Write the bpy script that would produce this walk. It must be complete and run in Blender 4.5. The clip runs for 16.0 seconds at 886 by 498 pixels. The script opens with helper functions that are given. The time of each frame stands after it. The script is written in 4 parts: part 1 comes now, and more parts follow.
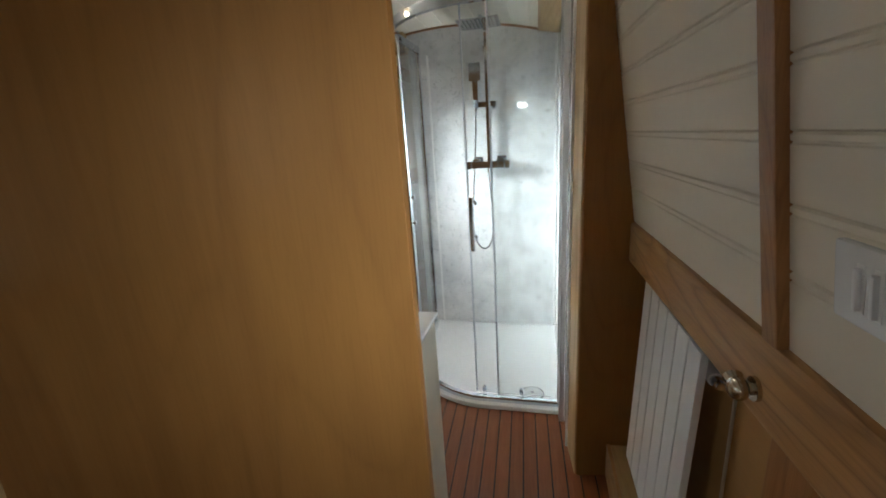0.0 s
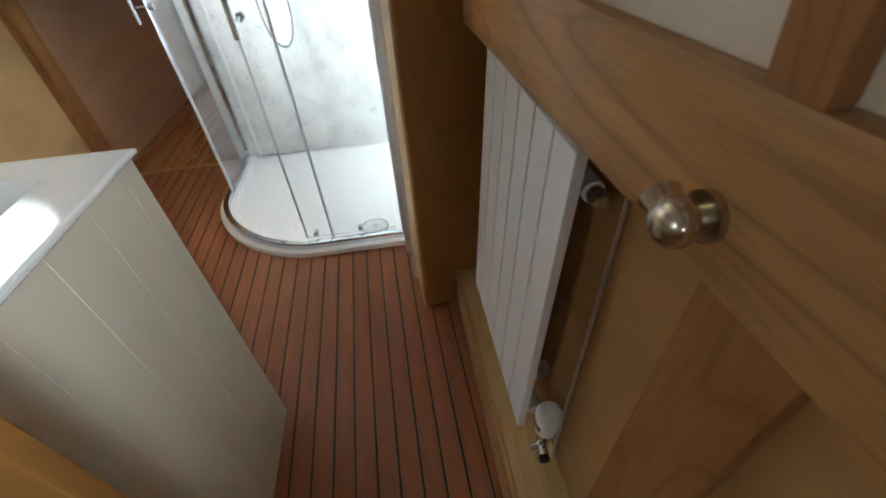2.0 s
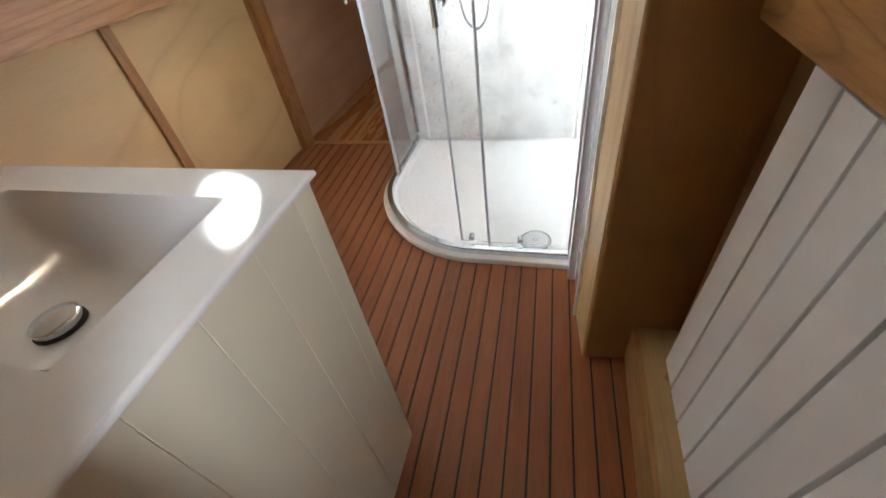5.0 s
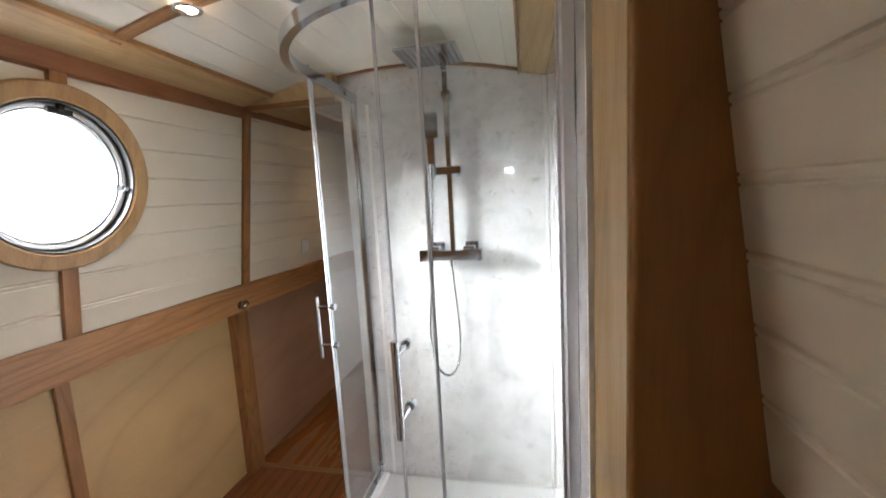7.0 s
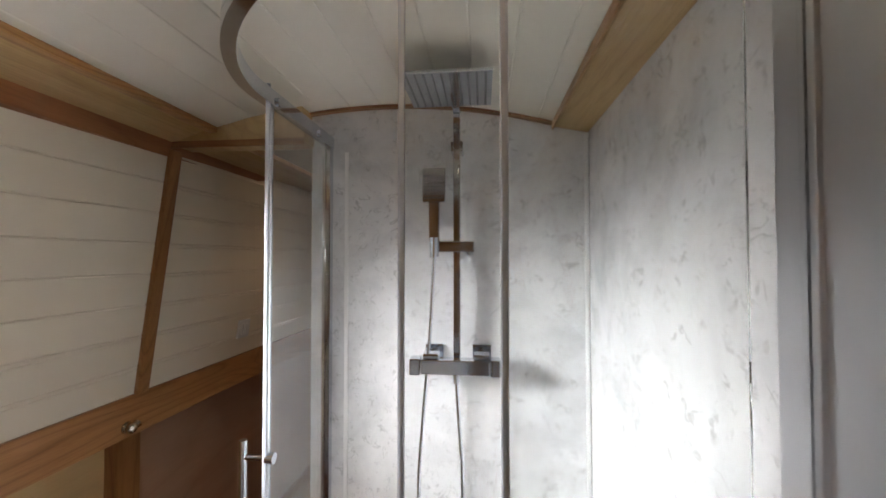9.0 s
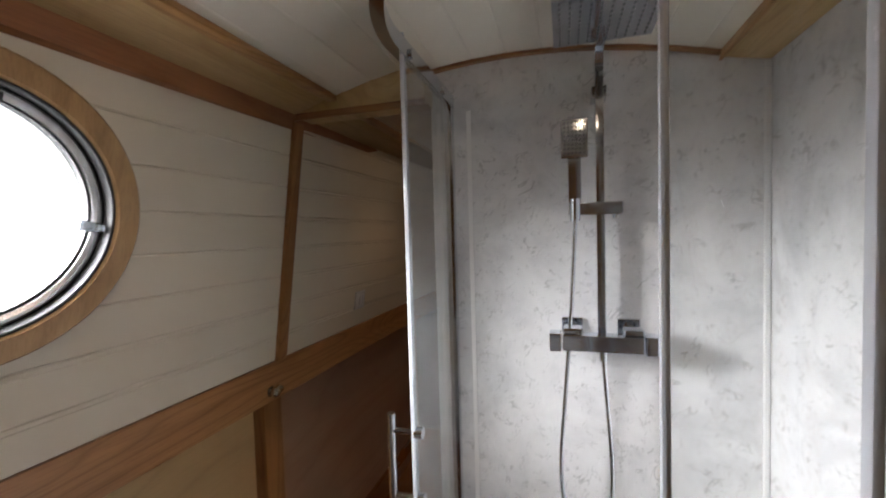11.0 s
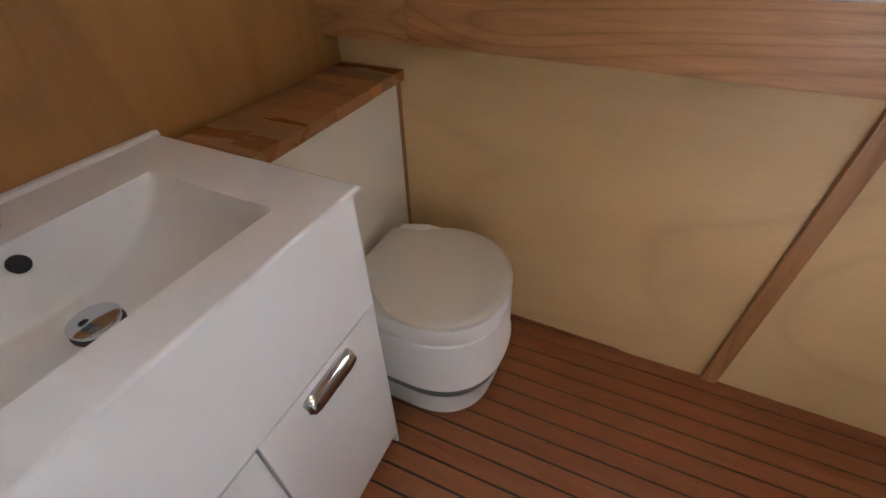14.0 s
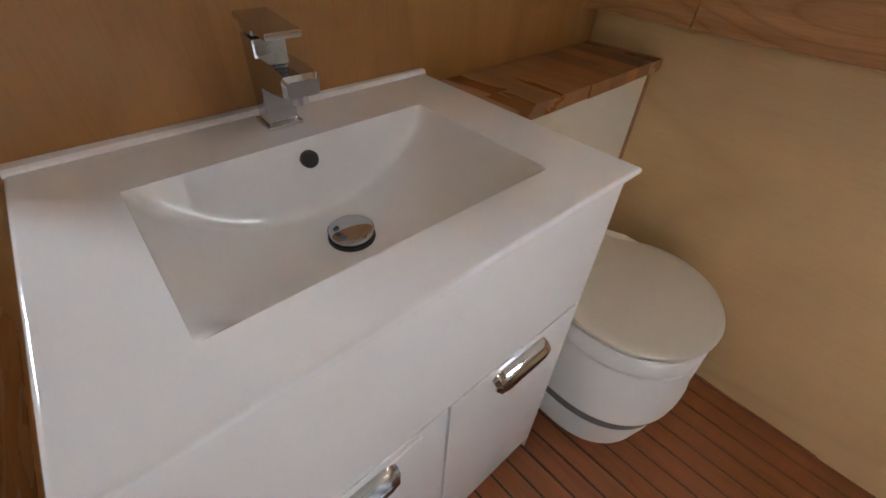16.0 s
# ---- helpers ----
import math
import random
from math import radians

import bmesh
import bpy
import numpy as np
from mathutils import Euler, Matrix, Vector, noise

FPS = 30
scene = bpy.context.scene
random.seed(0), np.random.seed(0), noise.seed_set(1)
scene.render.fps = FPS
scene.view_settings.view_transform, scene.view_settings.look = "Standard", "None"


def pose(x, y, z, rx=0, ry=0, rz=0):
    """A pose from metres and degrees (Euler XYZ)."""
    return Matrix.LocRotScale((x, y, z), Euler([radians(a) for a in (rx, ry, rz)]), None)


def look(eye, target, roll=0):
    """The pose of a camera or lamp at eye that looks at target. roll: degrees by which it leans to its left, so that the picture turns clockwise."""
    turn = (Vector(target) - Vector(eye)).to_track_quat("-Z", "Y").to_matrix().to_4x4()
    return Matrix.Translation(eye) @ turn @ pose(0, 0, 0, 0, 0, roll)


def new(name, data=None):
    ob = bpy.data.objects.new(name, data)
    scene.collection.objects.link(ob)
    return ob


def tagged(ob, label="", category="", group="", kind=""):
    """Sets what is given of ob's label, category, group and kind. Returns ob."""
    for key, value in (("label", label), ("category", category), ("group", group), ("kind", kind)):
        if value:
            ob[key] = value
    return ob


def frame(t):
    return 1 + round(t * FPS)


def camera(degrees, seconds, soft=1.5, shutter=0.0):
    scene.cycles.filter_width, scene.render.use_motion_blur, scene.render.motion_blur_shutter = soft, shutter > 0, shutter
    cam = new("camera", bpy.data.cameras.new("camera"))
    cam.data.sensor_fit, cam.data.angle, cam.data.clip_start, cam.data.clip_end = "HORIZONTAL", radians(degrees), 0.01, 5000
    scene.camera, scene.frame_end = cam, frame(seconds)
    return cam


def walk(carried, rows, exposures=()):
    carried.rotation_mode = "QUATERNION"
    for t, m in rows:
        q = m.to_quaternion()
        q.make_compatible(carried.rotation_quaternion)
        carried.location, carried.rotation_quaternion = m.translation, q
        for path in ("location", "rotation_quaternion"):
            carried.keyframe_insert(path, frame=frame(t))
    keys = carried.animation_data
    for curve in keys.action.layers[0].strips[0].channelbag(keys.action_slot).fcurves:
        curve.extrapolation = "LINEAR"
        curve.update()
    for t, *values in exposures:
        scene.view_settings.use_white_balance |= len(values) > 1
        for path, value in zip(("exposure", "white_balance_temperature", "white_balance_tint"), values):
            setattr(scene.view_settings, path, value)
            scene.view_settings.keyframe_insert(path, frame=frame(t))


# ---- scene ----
cam = camera(94.9, 16.0, 1.6, 0.2)
PATH = [
    (0, (1.76, 1.543, 1.359), (1.31, 3.418, 0.826), -3.8),
    (0.5, (1.817, 1.689, 1.301), (1.585, 3.533, 0.561), -4.6),
    (1, (1.833, 1.825, 1.228), (1.95, 3.582, 0.28), -6.0),
    (1.5, (1.872, 1.903, 1.17), (2.178, 3.513, 0.024), -4.7),
    (2, (1.887, 1.978, 1.129), (2.036, 3.477, -0.187), -4.0),
    (2.5, (1.853, 2.097, 1.062), (1.696, 3.403, -0.444), -8.4),
    (3, (1.853, 2.145, 1.051), (1.515, 3.386, -0.48), -10.2),
    (3.2, (1.868, 2.162, 1.023), (1.491, 3.409, -0.495), -11.0),
    (5.3, (1.778, 2.23, 1.167), (1.261, 3.719, -0.064), -8.8),
    (5.5, (1.775, 2.243, 1.203), (1.271, 3.833, 0.099), -8.6),
    (6, (1.776, 2.304, 1.289), (1.295, 4.061, 0.464), -6.1),
    (6.5, (1.78, 2.369, 1.34), (1.313, 4.212, 0.72), -2.7),
    (7, (1.789, 2.447, 1.419), (1.379, 4.389, 1.167), -3.2),
    (7.5, (1.76, 2.597, 1.454), (1.356, 4.555, 1.383), -2.6),
    (8, (1.734, 2.72, 1.46), (1.438, 4.697, 1.383), -1.3),
    (8.2, (1.704, 2.77, 1.461), (1.44, 4.751, 1.381), -1.6),
    (10.3, (1.341, 3.037, 1.556), (1.231, 5.009, 1.87), 2.6),
    (10.5, (1.334, 3.023, 1.552), (1.13, 4.996, 1.813), 1.3),
    (11, (1.365, 3.009, 1.479), (0.794, 4.924, 1.397), -1.6),
    (11.5, (1.384, 3.008, 1.423), (0.334, 4.677, 1.084), -2.7),
    (12, (1.440, 3.003, 1.377), (-0.092, 4.205, 0.922), -0.5),
    (12.5, (1.395, 2.907, 1.345), (-0.421, 3.541, 0.797), -2.6),
    (13, (1.323, 2.930, 1.290), (-0.458, 2.863, 0.382), -2.0),
    (13.5, (1.291, 2.967, 1.217), (-0.245, 2.449, 0.046), 1.0),
    (14, (1.267, 2.996, 1.167), (-0.102, 2.328, -0.129), -1.3),
    (14.5, (1.286, 2.986, 1.157), (-0.027, 2.231, -0.150), 0.5),
    (15, (1.326, 2.913, 1.132), (0.194, 1.979, -0.227), 0.2),
    (15.5, (1.360, 2.843, 1.119), (0.405, 1.730, -0.241), -1.2),
    (16, (1.354, 2.830, 1.105), (0.332, 1.720, -0.209), 2.5),
]

EXPOSURES = [
    (0.0, 0.4, 6300, 2), (0.5, 0.0, 5650, -5), (1.0, 0.4, 5700, -3), (1.5, 0.6, 6000, 2), (2.0, 0.85, 6250, 3), (2.5, 1.3, 6500, 7), (3.0, 1.45, 6550, 9),
    (5.5, 0.95, 6650, 10), (6.0, 1.05, 6680, 11), (6.5, 1.0, 6700, 12), (7.0, 0.62, 6750, 12), (8.0, 0.45, 6800, 13), (10.3, -0.42, 6900, 16), (11.0, -0.38, 6850, 15), (11.5, -0.62, 6780, 15), (12.0, -1.3, 6700, 14), (12.6, -1.6, 6600, 16),
    (13.2, -0.4, 6600, 18), (14.0, 0.75, 6400, 15), (16.0, 0.85, 6400, 13)]
walk(cam, [(r[0], look(*r[1:])) for r in PATH], EXPOSURES)

# ---- world and light ----
world = bpy.data.worlds.new("world")
scene.world = world
world.use_nodes = True
wn = world.node_tree
sky = wn.nodes.new("ShaderNodeTexSky")
sky.sky_type = "NISHITA"
sky.sun_disc = False
sky.sun_elevation, sky.sun_rotation = radians(40), radians(90)
wn.links.new(sky.outputs[0], wn.nodes["Background"].inputs[0])
wn.nodes["Background"].inputs[1].default_value = 0.12


def area_lamp(name, eye, target, size, watts, colour, shape="DISK", size_y=None):
    data = bpy.data.lights.new(name, "AREA")
    data.shape, data.size, data.energy, data.color = shape, size, watts, colour
    if size_y:
        data.size_y = size_y
    ob = new(name, data)
    ob.matrix_world = look(eye, target)
    return ob


def spot_lamp(name, eye, watts, colour, degrees=110):
    data = bpy.data.lights.new(name, "SPOT")
    data.energy, data.color, data.spot_size, data.spot_blend, data.shadow_soft_size = watts, colour, radians(degrees), 0.7, 0.03
    ob = new(name, data)
    ob.matrix_world = look(eye, (eye[0], eye[1] + 0.001, 0))
    return ob


PORT_Y, PORT_V = 3.42, 0.500          # porthole's middle along the boat, and up the leaning side
# overcast sky beyond the porthole, beyond the aft cabin's unseen windows, and beyond the far door lights
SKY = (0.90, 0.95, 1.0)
area_lamp("porthole_daylight", (-0.66, 3.00, 2.10), (0.43, 3.42, 1.537), 0.90, 405, SKY, "RECTANGLE", 0.80)
area_lamp("porthole_daylight", (-0.45, 4.30, 2.62), (0.43, 3.42, 1.537), 0.9, 16, SKY)
area_lamp("unseen_window_daylight", (2.66, 0.88, 1.70), (2.04, 1.54, 1.36), 0.8, 36, SKY)
# added lamp behind the assumed left window, lifting aft floor and bulkhead
area_lamp("unseen_window_daylight", (-0.35, 0.55, 1.95), (0.75, 1.40, 0.90), 0.9, 14, SKY)
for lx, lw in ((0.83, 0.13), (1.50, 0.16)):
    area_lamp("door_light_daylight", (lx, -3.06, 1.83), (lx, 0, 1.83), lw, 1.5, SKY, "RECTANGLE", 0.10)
# the last two are unseen, added to warm the next cabin
SPOTS = [(0.887, 3.483, 4.0), (0.76, 2.78, 0.35), (1.47, 3.22, 0.6), (0.85, 4.85, 3.0), (1.22, 5.7, 3.0)]
WARM = (1.0, 0.74, 0.52)


def ceiling_z(x):
    return 2.014 - 0.25 * (x - 1.22) ** 2


for sx, sy, watts in SPOTS:
    spot_lamp("downlight_beam", (sx, sy, ceiling_z(sx) - 0.02), watts, WARM)


# ---- materials ----
def material(name):
    m = bpy.data.materials.new(name)
    m.use_nodes = True
    return m, m.node_tree, m.node_tree.nodes["Principled BSDF"]


def ramp(nt, fac, stops):
    r = nt.nodes.new("ShaderNodeValToRGB")
    els = r.color_ramp.elements
    while len(els) < len(stops):
        els.new(0.5)
    for e, (p, c) in zip(els, stops):
        e.position, e.color = p, (*c, 1) if len(c) == 3 else c
    nt.links.new(fac, r.inputs[0])
    return r.outputs[0]


def coords(nt, scale, shift=True):
    tc = nt.nodes.new("ShaderNodeTexCoord")
    mp = nt.nodes.new("ShaderNodeMapping")
    mp.inputs["Scale"].default_value = scale
    nt.links.new(tc.outputs["Object"], mp.inputs[0])
    if shift:
        oi = nt.nodes.new("ShaderNodeObjectInfo")
        mul = nt.nodes.new("ShaderNodeMath")
        mul.operation, mul.inputs[1].default_value = "MULTIPLY", 37.0
        nt.links.new(oi.outputs["Random"], mul.inputs[0])
        com = nt.nodes.new("ShaderNodeCombineXYZ")
        for k in range(3):
            nt.links.new(mul.outputs[0], com.inputs[k])
        nt.links.new(com.outputs[0], mp.inputs["Location"])
    return mp.outputs[0]


def noise_tex(nt, vec, scale, detail=4.0, rough=0.55, distort=0.0):
    n = nt.nodes.new("ShaderNodeTexNoise")
    n.inputs["Scale"].default_value, n.inputs["Detail"].default_value = scale, detail
    n.inputs["Roughness"].default_value, n.inputs["Distortion"].default_value = rough, distort
    nt.links.new(vec, n.inputs["Vector"])
    return n.outputs[0]


def blend(nt, mode, fac, a, b):
    mx = nt.nodes.new("ShaderNodeMix")
    mx.data_type, mx.blend_type = "RGBA", mode
    if isinstance(fac, float):
        mx.inputs[0].default_value = fac
    else:
        nt.links.new(fac, mx.inputs[0])
    for sock, v in ((mx.inputs[6], a), (mx.inputs[7], b)):
        if isinstance(v, tuple):
            sock.default_value = (*v, 1)
        else:
            nt.links.new(v, sock)
    return mx.outputs[2]


def bump(nt, bsdf, height, strength, distance=0.002):
    b = nt.nodes.new("ShaderNodeBump")
    b.inputs["Strength"].default_value, b.inputs["Distance"].default_value = strength, distance
    nt.links.new(height, b.inputs["Height"])
    nt.links.new(b.outputs[0], bsdf.inputs["Normal"])


def wood(name, dark, light, along="y", rough=0.4, figure=9.0, contrast=1.0, piece=0.0, coat=0.0, reach=0.13, lines_n=16.0, growth_mix=0.85, pore_mix=0.35, streaks=1.0):
    """Planed timber: long streaks along one axis, arched figure, pores, soft stains."""
    m, nt, bs = material(name)
    stretch = {"x": (0.10, 1, 1), "y": (1, 0.10, 1), "z": (1, 1, 0.10)}[along]
    vec = coords(nt, stretch)
    streak = noise_tex(nt, vec, figure, 5, 0.6, 1.6)
    base = ramp(nt, streak, [(0.5 - 0.22 / contrast, dark), (0.5 + 0.22 / contrast, light)])
    grain = noise_tex(nt, coords(nt, {"x": (reach, 1, 1), "y": (1, reach, 1), "z": (1, 1, reach)}[along]), figure * 0.55, 1.5, 0.35, 0.25)
    steps = nt.nodes.new("ShaderNodeMath")
    steps.operation, steps.inputs[1].default_value = "MULTIPLY", lines_n
    nt.links.new(grain, steps.inputs[0])
    saw = nt.nodes.new("ShaderNodeMath")
    saw.operation = "FRACT"
    nt.links.new(steps.outputs[0], saw.inputs[0])
    growth = ramp(nt, saw.outputs[0], [(0.0, (0.52, 0.46, 0.40)), (0.10, (0.80, 0.77, 0.73)), (0.35, (1, 1, 1)), (0.86, (0.93, 0.91, 0.88)), (1.0, (0.60, 0.54, 0.48))])
    base = blend(nt, "MULTIPLY", growth_mix, base, growth)
    rings = nt.nodes.new("ShaderNodeTexWave")
    rings.wave_type, rings.bands_direction = "RINGS", {"x": "X", "y": "Y", "z": "Z"}[along]
    rings.rings_direction = {"x": "X", "y": "Y", "z": "Z"}[along]
    for key, v in (("Scale", figure * 0.9), ("Distortion", 7.0), ("Detail", 2.0), ("Detail Scale", 0.7)):
        rings.inputs[key].default_value = v
    nt.links.new(vec, rings.inputs["Vector"])
    lines = ramp(nt, rings.outputs["Fac"], [(0.0, (0.72, 0.68, 0.62)), (0.55, (1, 1, 1))])
    base = blend(nt, "MULTIPLY", 0.22 * min(contrast, 1.4) * streaks, base, lines)
    pore_vec = coords(nt, tuple(v * v * 4 if v < 1 else 1 for v in stretch))
    pores = noise_tex(nt, pore_vec, 260, 2, 0.7)
    base = blend(nt, "MULTIPLY", pore_mix, base, ramp(nt, pores, [(0.36, (0.62, 0.58, 0.52)), (0.52, (1, 1, 1))]))
    stain = noise_tex(nt, coords(nt, (1, 1, 1)), 2.3, 3)
    base = blend(nt, "MULTIPLY", 0.5, base, ramp(nt, stain, [(0.3, (0.80, 0.78, 0.76)), (0.7, (1.0, 1.0, 1.0))]))
    if piece:
        oi = nt.nodes.new("ShaderNodeObjectInfo")
        base = blend(nt, "MULTIPLY", 1.0, base, ramp(nt, oi.outputs["Random"], [(0, (1 - piece, (1 - piece) * 0.92, (1 - piece) * 0.88)), (1, (1, 1, 1))]))
    nt.links.new(base, bs.inputs["Base Color"])
    nt.links.new(ramp(nt, streak, [(0.3, (rough + 0.1,) * 3), (0.7, (rough - 0.08,) * 3)]), bs.inputs["Roughness"])
    bs.inputs["Coat Weight"].default_value = coat
    bs.inputs["Coat Roughness"].default_value = 0.15
    bump(nt, bs, pores, 0.25, 0.0008)
    return m


def paint(name, colour, rough=0.45, mottle=0.05, grain=60.0, relief=0.08, coat=0.0):
    m, nt, bs = material(name)
    vec = coords(nt, (1, 1, 1))
    n = noise_tex(nt, vec, 3.0, 4)
    lo = tuple(c * (1 - 2 * mottle) for c in colour)
    nt.links.new(ramp(nt, n, [(0.3, lo), (0.7, colour)]), bs.inputs["Base Color"])
    g = noise_tex(nt, vec, grain, 3)
    nt.links.new(ramp(nt, g, [(0.3, (rough - 0.04,) * 3), (0.7, (rough + 0.06,) * 3)]), bs.inputs["Roughness"])
    bs.inputs["Coat Weight"].default_value = coat
    bs.inputs["Coat Roughness"].default_value = 0.05
    if relief:
        bump(nt, bs, g, relief, 0.0008)
    return m


def metal(name, colour, rough):
    m, nt, bs = material(name)
    vec = coords(nt, (1, 1, 1))
    bs.inputs["Metallic"].default_value = 1.0
    n = noise_tex(nt, vec, 9.0, 3)
    nt.links.new(ramp(nt, n, [(0.3, tuple(c * 0.93 for c in colour)), (0.7, colour)]), bs.inputs["Base Color"])
    nt.links.new(ramp(nt, noise_tex(nt, vec, 45, 4), [(0.35, (rough * 0.92,) * 3), (0.7, (rough * 1.1,) * 3)]), bs.inputs["Roughness"])
    return m


def clear_glass(name, tint):
    m, nt, bs = material(name)
    bs.inputs["Base Color"].default_value = (*tint, 1)
    bs.inputs["Transmission Weight"].default_value = 1.0
    bs.inputs["Roughness"].default_value = 0.0
    bs.inputs["IOR"].default_value = 1.36
    return m


def marble(name):
    """Glossy white shower panel with short grey flecks and cloudy patches."""
    m, nt, bs = material(name)
    vec = coords(nt, (1, 1, 1), False)
    cloud = ramp(nt, noise_tex(nt, vec, 4.2, 6, 0.62, 0.4), [(0.34, (0.58, 0.585, 0.59)), (0.50, (0.73, 0.73, 0.73)), (0.66, (0.81, 0.81, 0.81))])
    colour = cloud
    for turn, scale, mask_scale, weight in (((0.5, 0.8, 0.2), 14.0, 22.0, 0.40), ((1.7, 0.3, 1.1), 29.0, 34.0, 0.32)):
        rot = nt.nodes.new("ShaderNodeMapping")
        rot.inputs["Rotation"].default_value = turn
        rot.inputs["Scale"].default_value = (1.0, 0.75, 1.0)
        nt.links.new(vec, rot.inputs[0])
        wander = noise_tex(nt, rot.outputs[0], scale, 3, 0.6, 0.6)
        off = nt.nodes.new("ShaderNodeMath")
        off.operation, off.inputs[1].default_value = "SUBTRACT", 0.5
        nt.links.new(wander, off.inputs[0])
        gap = nt.nodes.new("ShaderNodeMath")
        gap.operation = "ABSOLUTE"
        nt.links.new(off.outputs[0], gap.inputs[0])
        stroke = ramp(nt, gap.outputs[0], [(0.0, (1, 1, 1)), (0.006, (0.85, 0.85, 0.85)), (0.027, (0, 0, 0))])
        patch = ramp(nt, noise_tex(nt, rot.outputs[0], mask_scale, 2, 0.5, 0.3), [(0.53, (0, 0, 0)), (0.62, (1, 1, 1))])
        fac = blend(nt, "MULTIPLY", 1.0, stroke, patch)
        both = nt.nodes.new("ShaderNodeMath")
        both.operation, both.inputs[1].default_value = "MULTIPLY", weight
        nt.links.new(fac, both.inputs[0])
        colour = blend(nt, "MIX", both.outputs[0], colour, (0.20, 0.20, 0.195))
    nt.links.new(colour, bs.inputs["Base Color"])
    bs.inputs["Roughness"].default_value = 0.05
    return m


OAK_Y = wood("oak_along", (0.40, 0.200, 0.070), (0.58, 0.325, 0.130), "y", 0.36, 11.0, 0.7, reach=0.11, lines_n=26.0, growth_mix=0.7)
OAK_Z = wood("oak_upright", (0.30, 0.128, 0.042), (0.47, 0.225, 0.080), "z", 0.38, 7, 0.8, reach=0.15, lines_n=24.0, growth_mix=0.6)
OAK_RED = wood("reddish_oak", (0.35, 0.158, 0.058), (0.54, 0.278, 0.112), "y", 0.36, 9.0, 0.8, reach=0.13, lines_n=22.0, growth_mix=0.6)
OAK_DEEP = wood("deep_red_oak", (0.29, 0.112, 0.042), (0.43, 0.185, 0.075), "y", 0.38, 6.0, 0.8, reach=0.16, lines_n=22.0, growth_mix=0.4)
OAK_RING = wood("turned_oak", (0.42, 0.245, 0.105), (0.60, 0.385, 0.180), "z", 0.4, 6, 0.7, growth_mix=0.35)
OAK_X = wood("oak_across", (0.26, 0.115, 0.040), (0.46, 0.23, 0.09), "x", 0.38, 9, 1.2)
PLY = wood("pale_ply", (0.60, 0.385, 0.175), (0.68, 0.460, 0.230), "y", 0.45, 2.6, 0.45, reach=0.4, lines_n=9.0, growth_mix=0.26, pore_mix=0.12, streaks=0.3)
BULK = wood("bulkhead_veneer", (0.305, 0.136, 0.036), (0.415, 0.200, 0.055), "z", 0.46, 5.0, 0.6, reach=0.30, lines_n=9.0, growth_mix=0.26, pore_mix=0.20, streaks=0.6)
TAN_PLY = wood("tan_ply", (0.40, 0.215, 0.075), (0.50, 0.290, 0.115), "y", 0.42, 2.8, 0.45, reach=0.4, lines_n=9.0, growth_mix=0.26, pore_mix=0.12, streaks=0.3)
# the ply with shade and the floor's red bounce put into its colour
SHADED_PLY = wood("shaded_ply", (0.46, 0.265, 0.165), (0.56, 0.345, 0.225), "y", 0.45, 3.0, 0.5, growth_mix=0.2, pore_mix=0.15, streaks=0.4)
PALE_TRIM = wood("pale_trim", (0.51, 0.335, 0.150), (0.65, 0.465, 0.235), "z", 0.45, 6, 0.8, growth_mix=0.3)
PALE_SOFFIT = wood("pale_soffit", (0.50, 0.33, 0.15), (0.64, 0.45, 0.23), "y", 0.45, 6, 0.8, growth_mix=0.3)
TEAK = wood("teak_deck", (0.235, 0.077, 0.025), (0.32, 0.111, 0.038), "y", 0.52, 14, 0.7, 0.12, growth_mix=0.15)
FAR_FLOOR = wood("glossy_floorboard", (0.27, 0.105, 0.030), (0.44, 0.190, 0.058), "y", 0.25, 8, 0.9, 0.2, growth_mix=0.2)
BLOCK = wood("block_shelf", (0.34, 0.118, 0.036), (0.58, 0.275, 0.095), "y", 0.3, 6, 0.6, 0.5, 0.3, growth_mix=0.10, streaks=0.2)
DARK_WOOD = wood("dark_wood", (0.05, 0.022, 0.013), (0.11, 0.048, 0.027), "z", 0.4, 8, 1.0)
CREAM = paint("cream_boards", (0.76, 0.69, 0.57), 0.5, 0.03)
CEIL = paint("ceiling_cream", (0.80, 0.76, 0.66), 0.42, 0.03)
VAN_SIDE = paint("cream_cabinet", (0.72, 0.66, 0.54), 0.5, 0.02)
WHITE_GLOSS = paint("white_gloss", (0.80, 0.80, 0.80), 0.16, 0.01, 20, 0.02, 0.3)
CERAMIC = paint("white_ceramic", (0.78, 0.785, 0.80), 0.08, 0.01, 12, 0.0, 0.6)
TRAY_WHITE = paint("white_tray", (0.84, 0.84, 0.84), 0.28, 0.015, 120, 0.04)
RAD_WHITE = paint("white_enamel", (0.78, 0.78, 0.79), 0.32, 0.02, 80, 0.03)
PLASTIC = paint("white_plastic", (0.81, 0.81, 0.80), 0.35, 0.02, 60, 0.02)
SATIN_WHITE = paint("dull_white_plastic", (0.62, 0.63, 0.64), 0.3, 0.02, 60, 0.02)
LID = paint("stone_plastic", (0.66, 0.62, 0.54), 0.38, 0.02, 90, 0.05)
GREY = paint("grey_plastic", (0.22, 0.23, 0.24), 0.45, 0.03, 60, 0.05)
BAND = paint("mid_grey_plastic", (0.17, 0.175, 0.18), 0.4, 0.03, 60, 0.05)
BLACK = paint("black_rubber", (0.015, 0.015, 0.016), 0.6, 0.1, 60, 0.05)
CAULK = paint("black_caulk", (0.02, 0.014, 0.012), 0.7, 0.1, 60, 0.05)
SEAL = paint("grey_seal", (0.56, 0.585, 0.63), 0.22, 0.03, 60, 0.0)
CHROME = metal("chrome", (0.66, 0.695, 0.75), 0.10)
